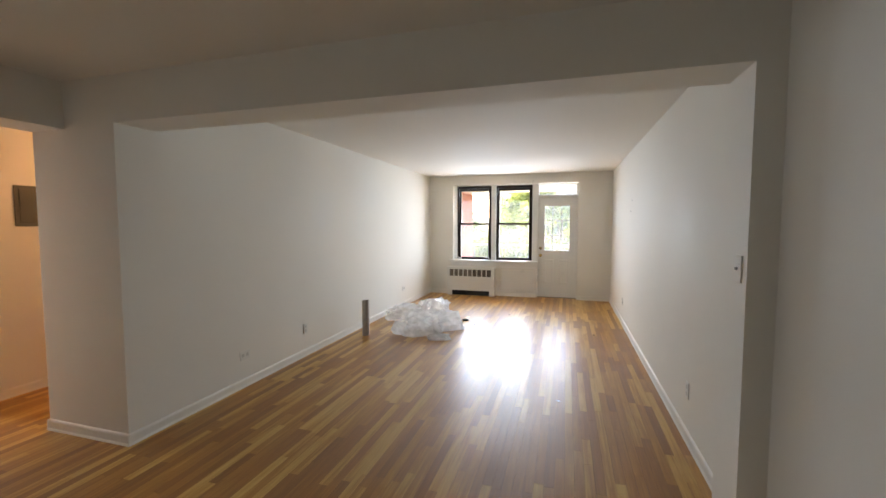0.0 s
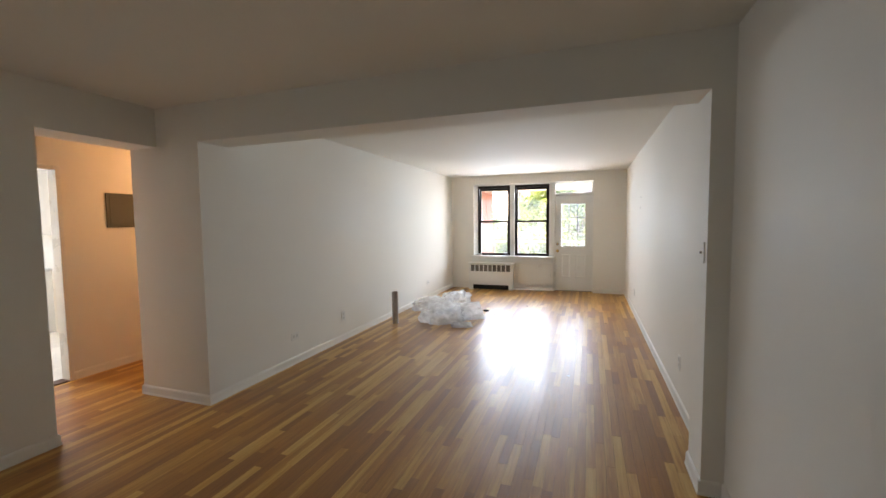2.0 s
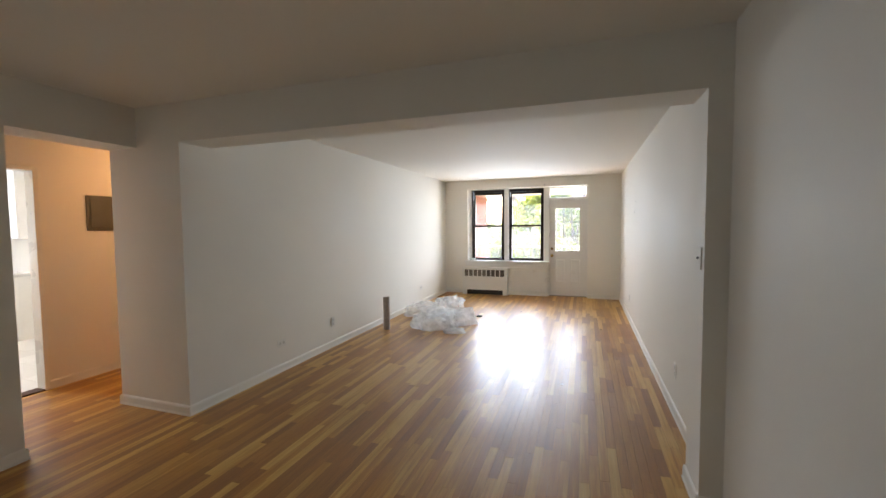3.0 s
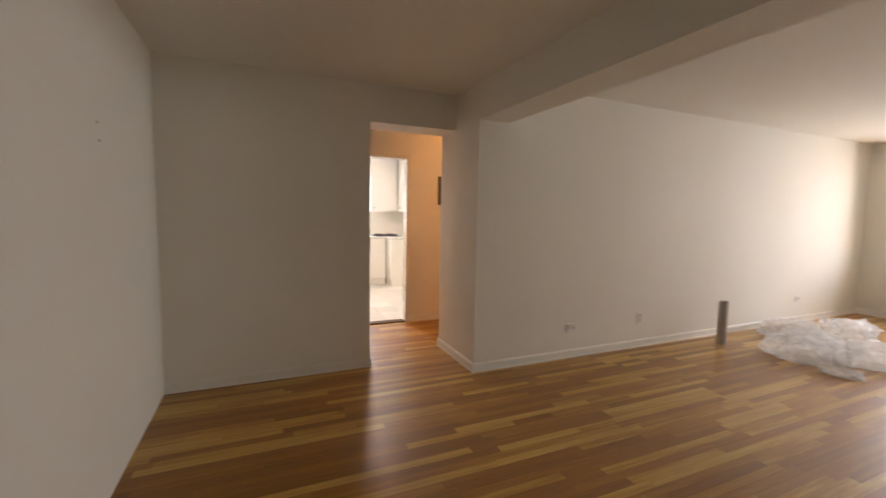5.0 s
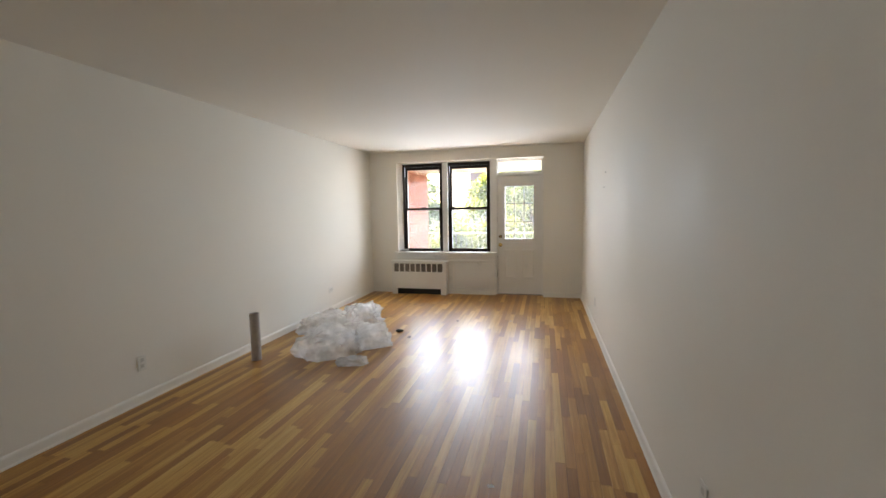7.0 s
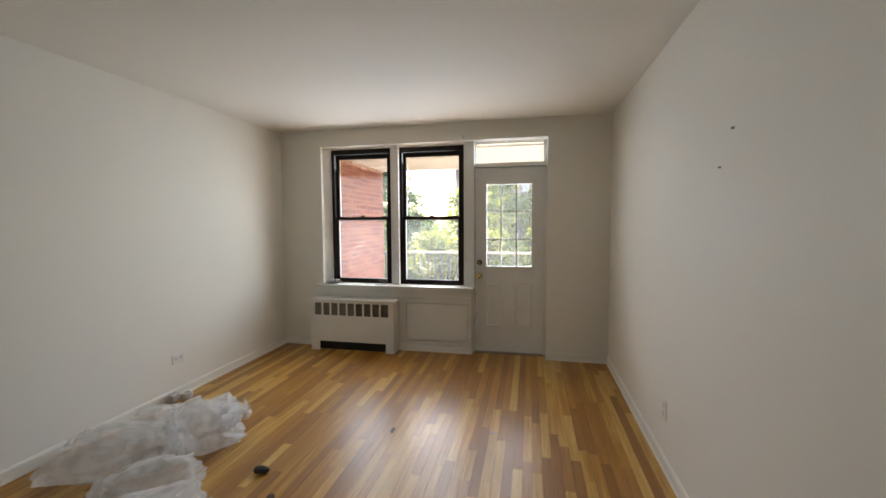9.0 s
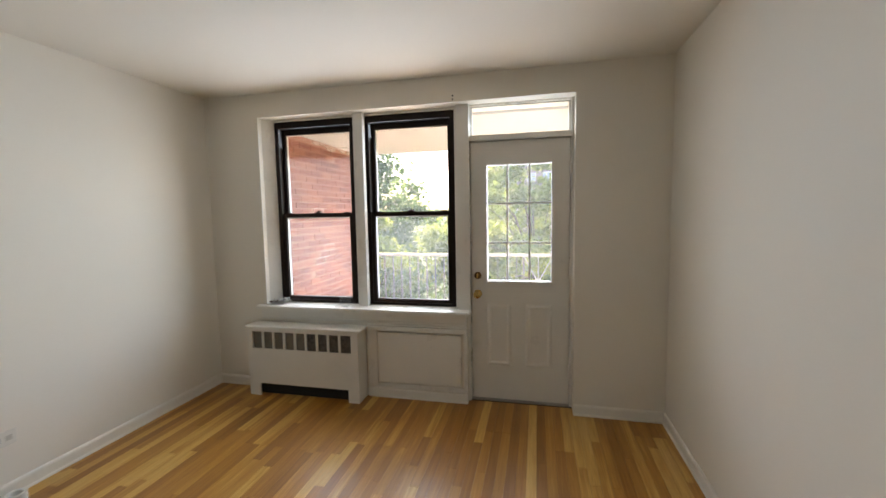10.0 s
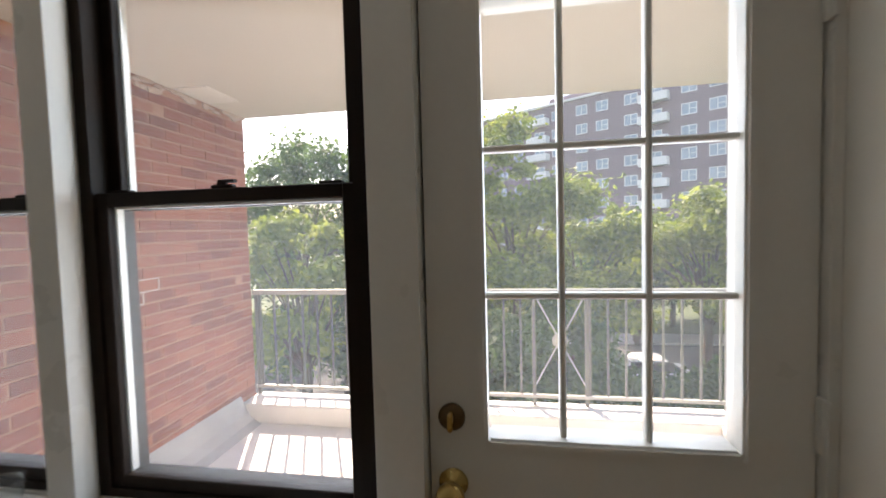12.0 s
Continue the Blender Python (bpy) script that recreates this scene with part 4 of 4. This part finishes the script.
kw = thing("window_3", (KX, -6.85, 0.96), "double-hung kitchen window with dark bronze metal frame", "window", kind="structure")
part("window_frame", boxes((KX - 0.14, KX - 0.06, -7.36, -7.315, 0.96, 2.12), (KX - 0.14, KX - 0.06, -6.385, -6.34, 0.96, 2.12), (KX - 0.14, KX - 0.06, -7.315, -6.385, 2.06, 2.12), (KX - 0.14, KX - 0.06, -7.315, -6.385, 0.96, 1.00)), DARK_FRAME, kw)
for z0, z1, xx in ((1.52, 2.06, KX - 0.12), (1.00, 1.56, KX - 0.08)):
    s = part("sash", boxes((xx - 0.015, xx + 0.015, -7.315, -7.285, z0, z1), (xx - 0.015, xx + 0.015, -6.415, -6.385, z0, z1), (xx - 0.015, xx + 0.015, -7.285, -6.415, z1 - 0.035, z1), (xx - 0.015, xx + 0.015, -7.285, -6.415, z0, z0 + 0.035)), DARK_FRAME, kw)
    p = part("pane", boxes((xx - 0.003, xx + 0.003, -7.289, -6.411, z0 + 0.031, z1 - 0.031)), GLASS, s)
    p.visible_shadow = False
# a wall guard across the kitchen window
for z in (1.28, 1.16):
    part("guard_bar", rod(bmesh.new(), (KX - 0.04, -7.35, z), (KX - 0.04, -6.35, z), 0.007), DARK_FRAME, kw)
tiles = bmesh.new()
for i in range(11):
    for j in range(9):
        x, y = KX + i * 0.305, KY0 + j * 0.305
        box(tiles, x + 0.001, min(x + 0.304, HX0 - 0.11), y + 0.001, min(y + 0.304, KY1), -0.011, 0.0)
solid("kitchen_floor", tiles, TILE, "pale square vinyl kitchen floor tiles", "floor", "structure")

# ---- balcony ----
BX, BXR, BYE = -1.82, 1.56, 2.13
solid("balcony_floor", boxes((BX - 0.25, BXR + 0.08, 0.30, BYE + 0.06, -0.22, -0.005), (BX - 0.25, -1.784, 0.20, 0.30, -0.22, -0.005)), CEMENT, "pale painted cement balcony floor", "floor", "structure")
solid("balcony_curb", boxes((BX, BXR + 0.08, 1.945, BYE + 0.06, -0.005, 0.140), (BXR - 0.10, BXR + 0.08, 0.30, 1.945, -0.005, 0.140), bevel=0.008), CEMENT, "low pale cement curb round the balcony", "curb", "structure")
cove = bmesh.new()
prof = [(0, 0), (0.16, 0), (0.10, 0.03), (0.05, 0.08), (0.02, 0.16), (0, 0.20)]
ra = [cove.verts.new((BX + 0.004 + d, 0.30, -0.004 + z)) for d, z in prof]
rb = [cove.verts.new((BX + 0.004 + d, 1.945, -0.004 + z)) for d, z in prof]
for i in range(len(prof)):
    j = (i + 1) % len(prof)
    cove.faces.new((ra[i], ra[j], rb[j], rb[i]))
cove.faces.new(ra)
cove.faces.new(rb)
solid("balcony_flashing", cove, COVE, "grey cement cove at the foot of the brick wall", "trim", "structure")
solid("balcony_soffit", boxes((BX - 0.25, BXR + 0.25, 0.302, BYE + 0.02, 2.292, 2.55), (BX - 0.25, -1.784, 0.20, 0.302, 2.292, 2.55)), SOFFIT, "cream painted underside of the balcony above", "ceiling", "structure")
solid("soffit_patch", boxes((BX + 0.02, BX + 0.24, 1.45, 1.75, 2.284, 2.293), bevel=0.003), CEMENT, "flaking cement patch where the soffit meets the brick", "patch", "structure")


def railing():
    r = thing("balcony_railing", (0, BYE, 0.14), "cream painted steel balcony railing with thin balusters", "railing")
    y, x1 = BYE + 0.02, BXR + 0.03
    part("top_rail", boxes((BX + 0.006, x1 + 0.02, y - 0.022, y + 0.022, 0.928, 0.965), (x1 - 0.022, x1 + 0.020, 0.305, y - 0.022, 0.928, 0.965), bevel=0.004), RAIL_PAINT, r)
    part("bottom_rail", boxes((BX + 0.006, x1 + 0.014, y - 0.013, y + 0.013, 0.190, 0.212), (x1 - 0.013, x1 + 0.013, 0.305, y - 0.013, 0.190, 0.212)), RAIL_PAINT, r)
    n = 29
    for i in range(n):
        x = BX + 0.06 + i * (x1 - BX - 0.10) / (n - 1)
        if 0.34 < x < 0.70:
            continue
        part("baluster", boxes((x - 0.007, x + 0.007, y - 0.007, y + 0.007, 0.212, 0.928)), SHADED_RAIL_PAINT, r)
    for i in range(14):
        yy = 0.40 + i * 0.125
        part("baluster", boxes((x1 - 0.007, x1 + 0.007, yy - 0.007, yy + 0.007, 0.212, 0.928)), SHADED_RAIL_PAINT, r)
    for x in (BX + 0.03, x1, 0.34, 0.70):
        part("post", boxes((x - 0.012, x + 0.012, y - 0.012, y + 0.012, 0.140, 0.928)), SHADED_RAIL_PAINT, r)
    o = part("ornament", lathe([(0.045, -0.008), (0.055, 0.0), (0.045, 0.008)], (0.52, y, 0.600), "Y", 18), RAIL_PAINT, r, "round cast rosette")
    for a in (62, 118, 242, 298, 90, 270):
        dx, dz = math.cos(radians(a)), math.sin(radians(a))
        k = min(0.168 / max(abs(dx), 1e-3), (0.325 if dz > 0 else 0.385) / max(abs(dz), 1e-3))
        part("ray", rod(bmesh.new(), (0.52 + dx * 0.04, y, 0.60 + dz * 0.04), (0.52 + dx * k, y, 0.60 + dz * k), 0.006, sides=6), RAIL_PAINT, o)


railing()

# ---- outside ----
G = -5.8
solid("ground", boxes((-900, 900, 0.9, 1500, G - 0.4, G), (-900, 900, -600, 0.9, G - 0.4, G)), GRASS, "lawn and open ground below the balcony", "ground", "structure")
solid("road", boxes((-120, 120, 14.0, 25.0, G + 0.002, G + 0.02)), ASPHALT, "grey asphalt street with parked cars", "road", "structure")
for y0, y1 in ((11.8, 14.0), (25.0, 27.2)):
    solid("pavement", boxes((-120, 120, y0, y1, G + 0.002, G + 0.15)), CONCRETE, "pale concrete pavement with a raised kerb", "pavement", "structure")


def tree(at, height, spread, crown_z, leaves, material, seed, size=0.26):
    """A tapered trunk with limbs; the crown is leaves gathered in clumps round the limbs' ends."""
    leaves = int(leaves * 1.5)
    rng = random.Random(seed)
    nrng = np.random.default_rng(seed)
    label = "leafy street tree with a broad uneven " + ("yellow-green crown" if material is LEAF_LIGHT else "deep green crown")
    t = thing("tree", at, label, "tree", "trees below the balcony")
    x, y, z = at
    bm = bmesh.new()
    fork = z + height * 0.38
    rod(bm, (x, y, z), (x + 0.1, y, fork), 0.22, 0.15, 10)
    clumps = []
    for i in range(36):
        a = i * 2.4 + rng.random()
        rr = spread * (0.20 + 0.80 * rng.random() ** 0.8)
        hz = z + crown_z + (height - crown_z) * (0.08 + 0.86 * rng.random()) * (1.0 - 0.30 * (rr / spread) ** 2)
        end = (x + rr * math.cos(a), y + rr * math.sin(a), hz)
        mid = (x + 0.1 + (end[0] - x) * 0.45, y + (end[1] - y) * 0.45, fork + (hz - fork) * 0.6)
        rod(bm, (x + 0.1, y, fork - 0.15 * (i % 4)), mid, 0.055, 0.032, 5)
        rod(bm, mid, end, 0.032, 0.008, 5)
        clumps.append((end, spread * (0.13 + 0.16 * rng.random())))
    clumps.append(((x, y, z + height - spread * 0.25), spread * 0.24))
    part("trunk", bm, BARK, t, "grey-brown trunk and limbs")
    weights = np.array([c[1] ** 2 for c in clumps])
    pick = nrng.choice(len(clumps), size=leaves, p=weights / weights.sum())
    cen = np.array([c[0] for c in clumps])[pick]
    rad = np.array([c[1] for c in clumps])[pick]
    d = nrng.normal(size=(leaves, 3))
    d /= np.linalg.norm(d, axis=1)[:, None]
    p = cen + d * (rad * np.abs(nrng.normal(0.75, 0.38, leaves)))[:, None] * np.array((1.1, 1.1, 0.8))
    n = d * 0.7 + nrng.normal(size=(leaves, 3)) * 0.6 + np.array((0, 0, 0.5))
    n /= np.linalg.norm(n, axis=1)[:, None]
    u = np.cross(n, nrng.normal(size=(leaves, 3)))
    u /= np.linalg.norm(u, axis=1)[:, None]
    w = np.cross(n, u)
    s = (size * (0.6 + 0.8 * nrng.random(leaves)))[:, None]
    base = np.array(at)
    verts = np.stack((p - u * s * 0.6, p + w * s * 0.30 + n * s * 0.08, p + u * s * 0.6, p - w * s * 0.30 + n * s * 0.08), axis=1).reshape(-1, 3) - base
    me = bpy.data.meshes.new("crown")
    me.from_pydata(verts.tolist(), [], [(4 * i, 4 * i + 1, 4 * i + 2, 4 * i + 3) for i in range(leaves)])
    me.materials.append(material)
    crown = new("crown", me)
    crown.parent = t
    ORIGIN[crown] = Vector(at)


def bearing(az, dist):
    a = radians(az)
    return 0.2 + dist * math.sin(a), -0.8 + dist * math.cos(a)


for az, dist, top, spread, cz, n, mat, seed in (
        (-28, 24, 7.2, 4.8, 3.6, 12000, LEAF_DARK, 1), (-38, 30, 6.6, 5.0, 3.6, 7000, LEAF_DARK, 2), (-19, 38, 3.4, 4.6, 3.5, 6000, LEAF_DARK, 3),
        (-28.5, 13, 2.1, 1.7, 3.6, 5500, LEAF_LIGHT, 4), (-13, 19, 0.9, 3.0, 2.4, 9000, LEAF_LIGHT, 5), (-23, 16, -0.6, 2.8, 2.0, 8000, LEAF_DARK, 14),
        (0.6, 17, 6.2, 3.2, 2.2, 17000, LEAF_LIGHT, 6), (-7, 24, 3.2, 3.6, 2.4, 9000, LEAF_LIGHT, 7), (9.5, 18, 3.0, 2.7, 2.4, 11000, LEAF_LIGHT, 8),
        (16, 27, 2.6, 3.6, 3.0, 8000, LEAF_DARK, 9), (23.5, 19, 3.0, 2.5, 4.0, 8500, LEAF_LIGHT, 10), (32, 24, 3.4, 3.6, 3.0, 6000, LEAF_DARK, 11),
        (5, 13, -0.6, 2.6, 1.4, 8000, LEAF_DARK, 12), (-7, 12.5, -0.8, 2.4, 1.4, 8000, LEAF_DARK, 13), (13, 12.5, -2.9, 2.0, 0.8, 6000, LEAF_DARK, 15), (21, 13.5, -3.2, 2.0, 0.8, 6000, LEAF_DARK, 16), (29, 14, -2.6, 2.2, 0.8, 6000, LEAF_DARK, 17),
        (12, 33, 0.4, 4.2, 1.2, 6000, LEAF_DARK, 18), (20, 33, 0.6, 4.2, 1.2, 6000, LEAF_DARK, 19), (28, 32, 0.8, 4.2, 1.2, 6000, LEAF_DARK, 20), (36, 30, 1.5, 4.2, 1.2, 5000, LEAF_DARK, 21)):
    x, y = bearing(az, dist)
    tree((x, y, G), top - G, spread, cz, n, mat, seed, 0.125 + 0.0045 * dist)
for i, (x, y, top) in enumerate(((-16.5, -5.0, 0.4), (-19.5, -7.5, 2.2), (-22, -3.5, 1.5))):
    tree((x, y, G), top - G, 2.8, 2.4, 3500, LEAF_LIGHT, 30 + i, 0.28)


def apartment_block(a, b, storeys, away, label, penthouse):
    """A long brick block whose front runs from a to b; away: a point behind it."""
    a, b = Vector(a), Vector(b)
    u = (b - a).normalized()
    n = Vector((-u.y, u.x, 0))
    if n.dot(Vector(away) - a) > 0:
        n = -n
    length, sh = (b - a).length, 3.0
    m = Matrix(((u.x, n.x, 0, a.x), (u.y, n.y, 0, a.y), (0, 0, 1, G), (0, 0, 0, 1)))
    h = thing("apartment_building", (0, 0, 0), label, "building", "apartment buildings")

    def put(name, mesh, parent, at):
        ob = new(name, mesh)
        ob.parent = parent
        ob.matrix_basis = m @ Matrix.Translation(at)
        ORIGIN[ob] = Vector((0, 0, 0))
        return ob

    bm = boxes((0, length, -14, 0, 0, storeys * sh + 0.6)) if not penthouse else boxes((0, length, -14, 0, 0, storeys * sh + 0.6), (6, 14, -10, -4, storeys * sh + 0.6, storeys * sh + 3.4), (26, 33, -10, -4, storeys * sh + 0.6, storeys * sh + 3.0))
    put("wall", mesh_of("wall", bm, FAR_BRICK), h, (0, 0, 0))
    put("roof", mesh_of("roof", boxes((-0.3, length + 0.3, -14.3, 0.3, storeys * sh + 0.6, storeys * sh + 0.95)), FAR_WHITE), h, (0, 0, 0))
    frame_me = mesh_of("window_frame", boxes((-0.95, 0.95, 0, 0.06, -0.78, -0.68), (-0.95, 0.95, 0, 0.06, 0.68, 0.78), (-0.95, -0.85, 0, 0.06, -0.68, 0.68), (0.85, 0.95, 0, 0.06, -0.68, 0.68), (-0.05, 0.05, 0, 0.06, -0.68, 0.68), (-0.85, -0.05, 0, 0.06, -0.06, 0.02)), FAR_WHITE)
    pane_me = mesh_of("pane", boxes((-0.85, 0.85, 0.01, 0.03, -0.68, 0.68)), FAR_PANE)
    slab = mesh_of("balcony", boxes((-1.9, 1.9, 0.0, 1.4, -1.30, -1.12), (-1.9, 1.9, 1.32, 1.4, -1.12, -0.15), (-1.9, -1.82, 0, 1.32, -1.12, -0.15), (1.82, 1.9, 0, 1.32, -1.12, -0.15)), FAR_WHITE)
    k = 0
    x = 2.4
    while x < length - 2:
        for s in range(storeys):
            z = s * sh + 1.75
            if k % 5 == 3:
                put("balcony", slab, h, (x, 0, z))
            w = put("window", frame_me, h, (x, 0.0, z))
            p = new("pane", pane_me)
            p.parent = w
        x += 3.3 if k % 2 else 4.3
        k += 1


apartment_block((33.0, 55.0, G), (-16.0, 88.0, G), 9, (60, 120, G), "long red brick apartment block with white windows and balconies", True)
apartment_block((-25.0, -32.0, G), (-25.0, 14.0, G), 4, (-60, 0, G), "low red brick block opposite the kitchen window", False)


def car(at, turn):
    c = thing("car", at, "white parked saloon car on the street", "car", "parked cars")
    x, y, z = at

    def hull(rows, mat_, name, parent, inset=0.0):
        bm = bmesh.new()
        rings = []
        for xx, w, z0, z1 in rows:
            rings.append([bm.verts.new(p) for p in ((x + xx, y - w, z + z0), (x + xx, y + w, z + z0), (x + xx, y + w * 0.97, z + z1), (x + xx, y - w * 0.97, z + z1))])
        for p, q in zip(rings, rings[1:]):
            for i in range(4):
                bm.faces.new((p[i], p[(i + 1) % 4], q[(i + 1) % 4], q[i]))
        bm.faces.new(rings[0])
        bm.faces.new(rings[-1])
        bmesh.ops.bevel(bm, geom=list(bm.edges), offset=0.05, segments=2, affect="EDGES", clamp_overlap=True)
        return part(name, bm, mat_, parent, smooth=False)

    hull([(-2.25, 0.72, 0.35, 0.62), (-2.1, 0.84, 0.25, 0.72), (-0.9, 0.88, 0.22, 0.90), (1.3, 0.88, 0.22, 0.95), (2.1, 0.84, 0.27, 0.90), (2.2, 0.76, 0.38, 0.80)], CAR_WHITE, "body", c)
    hull([(-1.05, 0.74, 0.88, 0.92), (-0.35, 0.68, 0.88, 1.36), (1.05, 0.66, 0.90, 1.38), (1.75, 0.72, 0.90, 0.97)], CAR_GLASS, "window", c)
    hull([(-0.42, 0.60, 1.33, 1.41), (0.30, 0.62, 1.34, 1.45), (1.10, 0.58, 1.34, 1.42)], CAR_WHITE, "roof", c)
    for xx in (-1.4, 1.35):
        for s in (-1, 1):
            w = part("wheel", lathe([(0.22, -0.10), (0.31, -0.10), (0.33, -0.07), (0.33, 0.07), (0.31, 0.10), (0.22, 0.10)], (x + xx, y + s * 0.80, z + 0.33), "Y"), TYRE, c)
            part("rim", lathe([(0.21, -0.104), (0.21, 0.104), (0.05, 0.108)], (x + xx, y + s * 0.80, z + 0.33), "Y"), RIM, w)
    for s in (-1, 1):
        part("headlight", boxes((x - 2.23, x - 2.08, y + s * 0.62 - 0.13, y + s * 0.62 + 0.13, z + 0.56, z + 0.68), bevel=0.03), HEADLAMP, c)
    c.rotation_euler = (0, 0, turn)
    return c


first = car((5.6, 18.0, G + 0.02), 0.05)
copy_thing(first, pose(11.0, 18.2, G + 0.02, 0, 0, 1))
copy_thing(first, pose(2.2, 23.6, G + 0.02, 0, 0, 180))

hills = bmesh.new()
rows = []
for i in range(61):
    x = -900 + i * 30
    rows.append([hills.verts.new((x, 420, G)), hills.verts.new((x, 460, G + 12 + 9 * noise.noise(Vector((x * 0.006, 2, 0))) + 4 * noise.noise(Vector((x * 0.03, 5, 0))))), hills.verts.new((x, 560, G))])
for a, b in zip(rows, rows[1:]):
    hills.faces.new((a[0], b[0], b[1], a[1]))
    hills.faces.new((a[1], b[1], b[2], a[2]))
solid("backdrop_hills", hills, HILL, "low wooded ridge far off", "backdrop", "structure")

# ---- pieces: bricks and floor boards ----
bw = solid("balcony_brick_wall", boxes((BX - 0.25, BX - 0.0018, 0.202, BYE, -0.2, 2.291)), MORTAR, "red brick balcony side wall with worn mortar", "wall", "structure")
BL, BH, J = 0.203, 0.057, 0.010
rng = random.Random(5)


def brick_mesh(width):
    bm = boxes((-0.05, 0.001, 0, width, 0, BH), bevel=0.0015)
    return mesh_of("brick", bm, BRICK)


full, half = brick_mesh(BL), brick_mesh((BL - J) / 2)
row = 0
z = 0.03
while z < 2.24:
    y = BYE - 0.001
    first_len = half if row % 2 else full
    k = 0
    while y > 0.40:
        me = first_len if k == 0 else full
        ln = (BL - J) / 2 if me is half else BL
        b = new("brick", me)
        b.parent = bw
        b.location = (BX + rng.uniform(-0.0015, 0.0025), y - ln, z)
        b.rotation_euler = (rng.uniform(-0.006, 0.006), 0, rng.uniform(-0.012, 0.012))
        y -= ln + J
        k += 1
    z += BH + J
    row += 1

joints = bmesh.new()
for r0, yy in ((15, 1.21), (16, 1.32), (14, 1.10), (22, 1.05)):
    z0 = 0.03 + r0 * (BH + J)
    k = round((BYE - 0.001 - yy) / (BL + J)) * (BL + J) + (0.1065 if r0 % 2 else 0)
    y1 = BYE - 0.001 - k + J / 2
    y0 = y1 - BL - J
    for zz in (z0 - J, z0 + BH):
        box(joints, BX - 0.004, BX + 0.0035, y0, y1, zz + 0.001, zz + J - 0.001)
    for yv in (y0, y1):
        box(joints, BX - 0.004, BX + 0.0032, yv - 0.004, yv + 0.004, z0, z0 + BH)
part("repointed_joint", joints, PALE_MORTAR, bw, "pale fresh mortar round a few bricks")
rng = random.Random(8)
flakes = bmesh.new()
for i in range(26):
    yy, zz, w, hgt = 0.95 + 1.15 * rng.random(), 2.285 - 0.05 * rng.random() ** 2, 0.02 + 0.05 * rng.random(), 0.006 + 0.02 * rng.random()
    v = [flakes.verts.new((BX + 0.006 + 0.01 * rng.random(), yy + w * math.cos(q) * (0.6 + 0.6 * rng.random()), zz + hgt * math.sin(q) * (0.6 + 0.6 * rng.random()))) for q in (0.3, 1.2, 2.2, 3.3, 4.3, 5.4)]
    f = flakes.faces.new(v)
    ex = bmesh.ops.extrude_face_region(flakes, geom=[f])
    bmesh.ops.translate(flakes, verts=[e for e in ex["geom"] if isinstance(e, bmesh.types.BMVert)], vec=(-0.012, 0, 0))
part("peeling_render", flakes, PALE_MORTAR, bw, "flaking pale render along the top of the bricks")

fl = solid("floor", boxes((HX0 - 0.0, XR, VY, 0.03, -0.0118, -0.0045)), SUBFLOOR, "polished oak strip floor in honey and brown tones", "floor", "structure")
W = 0.0572
lengths = [0.32, 0.45, 0.60, 0.75, 0.90, 1.10, 1.35]
piece = {}
for ln in lengths:
    bm = bmesh.new()
    g = 0.0004
    v = [bm.verts.new(p) for p in ((g, g, -0.004), (W - g, g, -0.004), (W - g, ln - g, -0.004), (g, ln - g, -0.004), (g, g, 0), (W - g, g, 0), (W - g, ln - g, 0), (g, ln - g, 0))]
    for f in ((4, 5, 6, 7), (0, 1, 5, 4), (1, 2, 6, 5), (2, 3, 7, 6), (3, 0, 4, 7)):
        bm.faces.new([v[i] for i in f])
    piece[ln] = mesh_of("floor_board", bm, BOARD)
verts, faces = [], []
rng = random.Random(11)
x = HX0 + 0.001
count = 0
while x < XR - 0.001:
    y_top = 0.02
    while y_top > VY:
        ln = rng.choice(lengths)
        y0 = y_top - ln
        if XL - W < x < XR and y_top > -2.75 and y0 > -3.9 and count < 300:
            b = new("floor_board", piece[ln])
            b.parent = fl
            b.location = (x, y0, 0)
            count += 1
        else:
            g, i, x1 = 0.0004, len(verts), min(x + W, XR)
            lo = max(y0, VY)
            verts += [(x + g, lo + g, -0.004), (x1 - g, lo + g, -0.004), (x1 - g, y_top - g, -0.004), (x + g, y_top - g, -0.004), (x + g, lo + g, 0), (x1 - g, lo + g, 0), (x1 - g, y_top - g, 0), (x + g, y_top - g, 0)]
            faces += [tuple(i + k for k in f) for f in ((4, 5, 6, 7), (0, 1, 5, 4), (1, 2, 6, 5), (2, 3, 7, 6), (3, 0, 4, 7))]
        y_top = y0
    x += W
me = bpy.data.meshes.new("floor_boards")
me.from_pydata(verts, [], faces)
me.materials.append(BOARD_FAR)
rest = new("floor_boards", me)
rest.parent = fl
tagged(rest, kind="stuff")
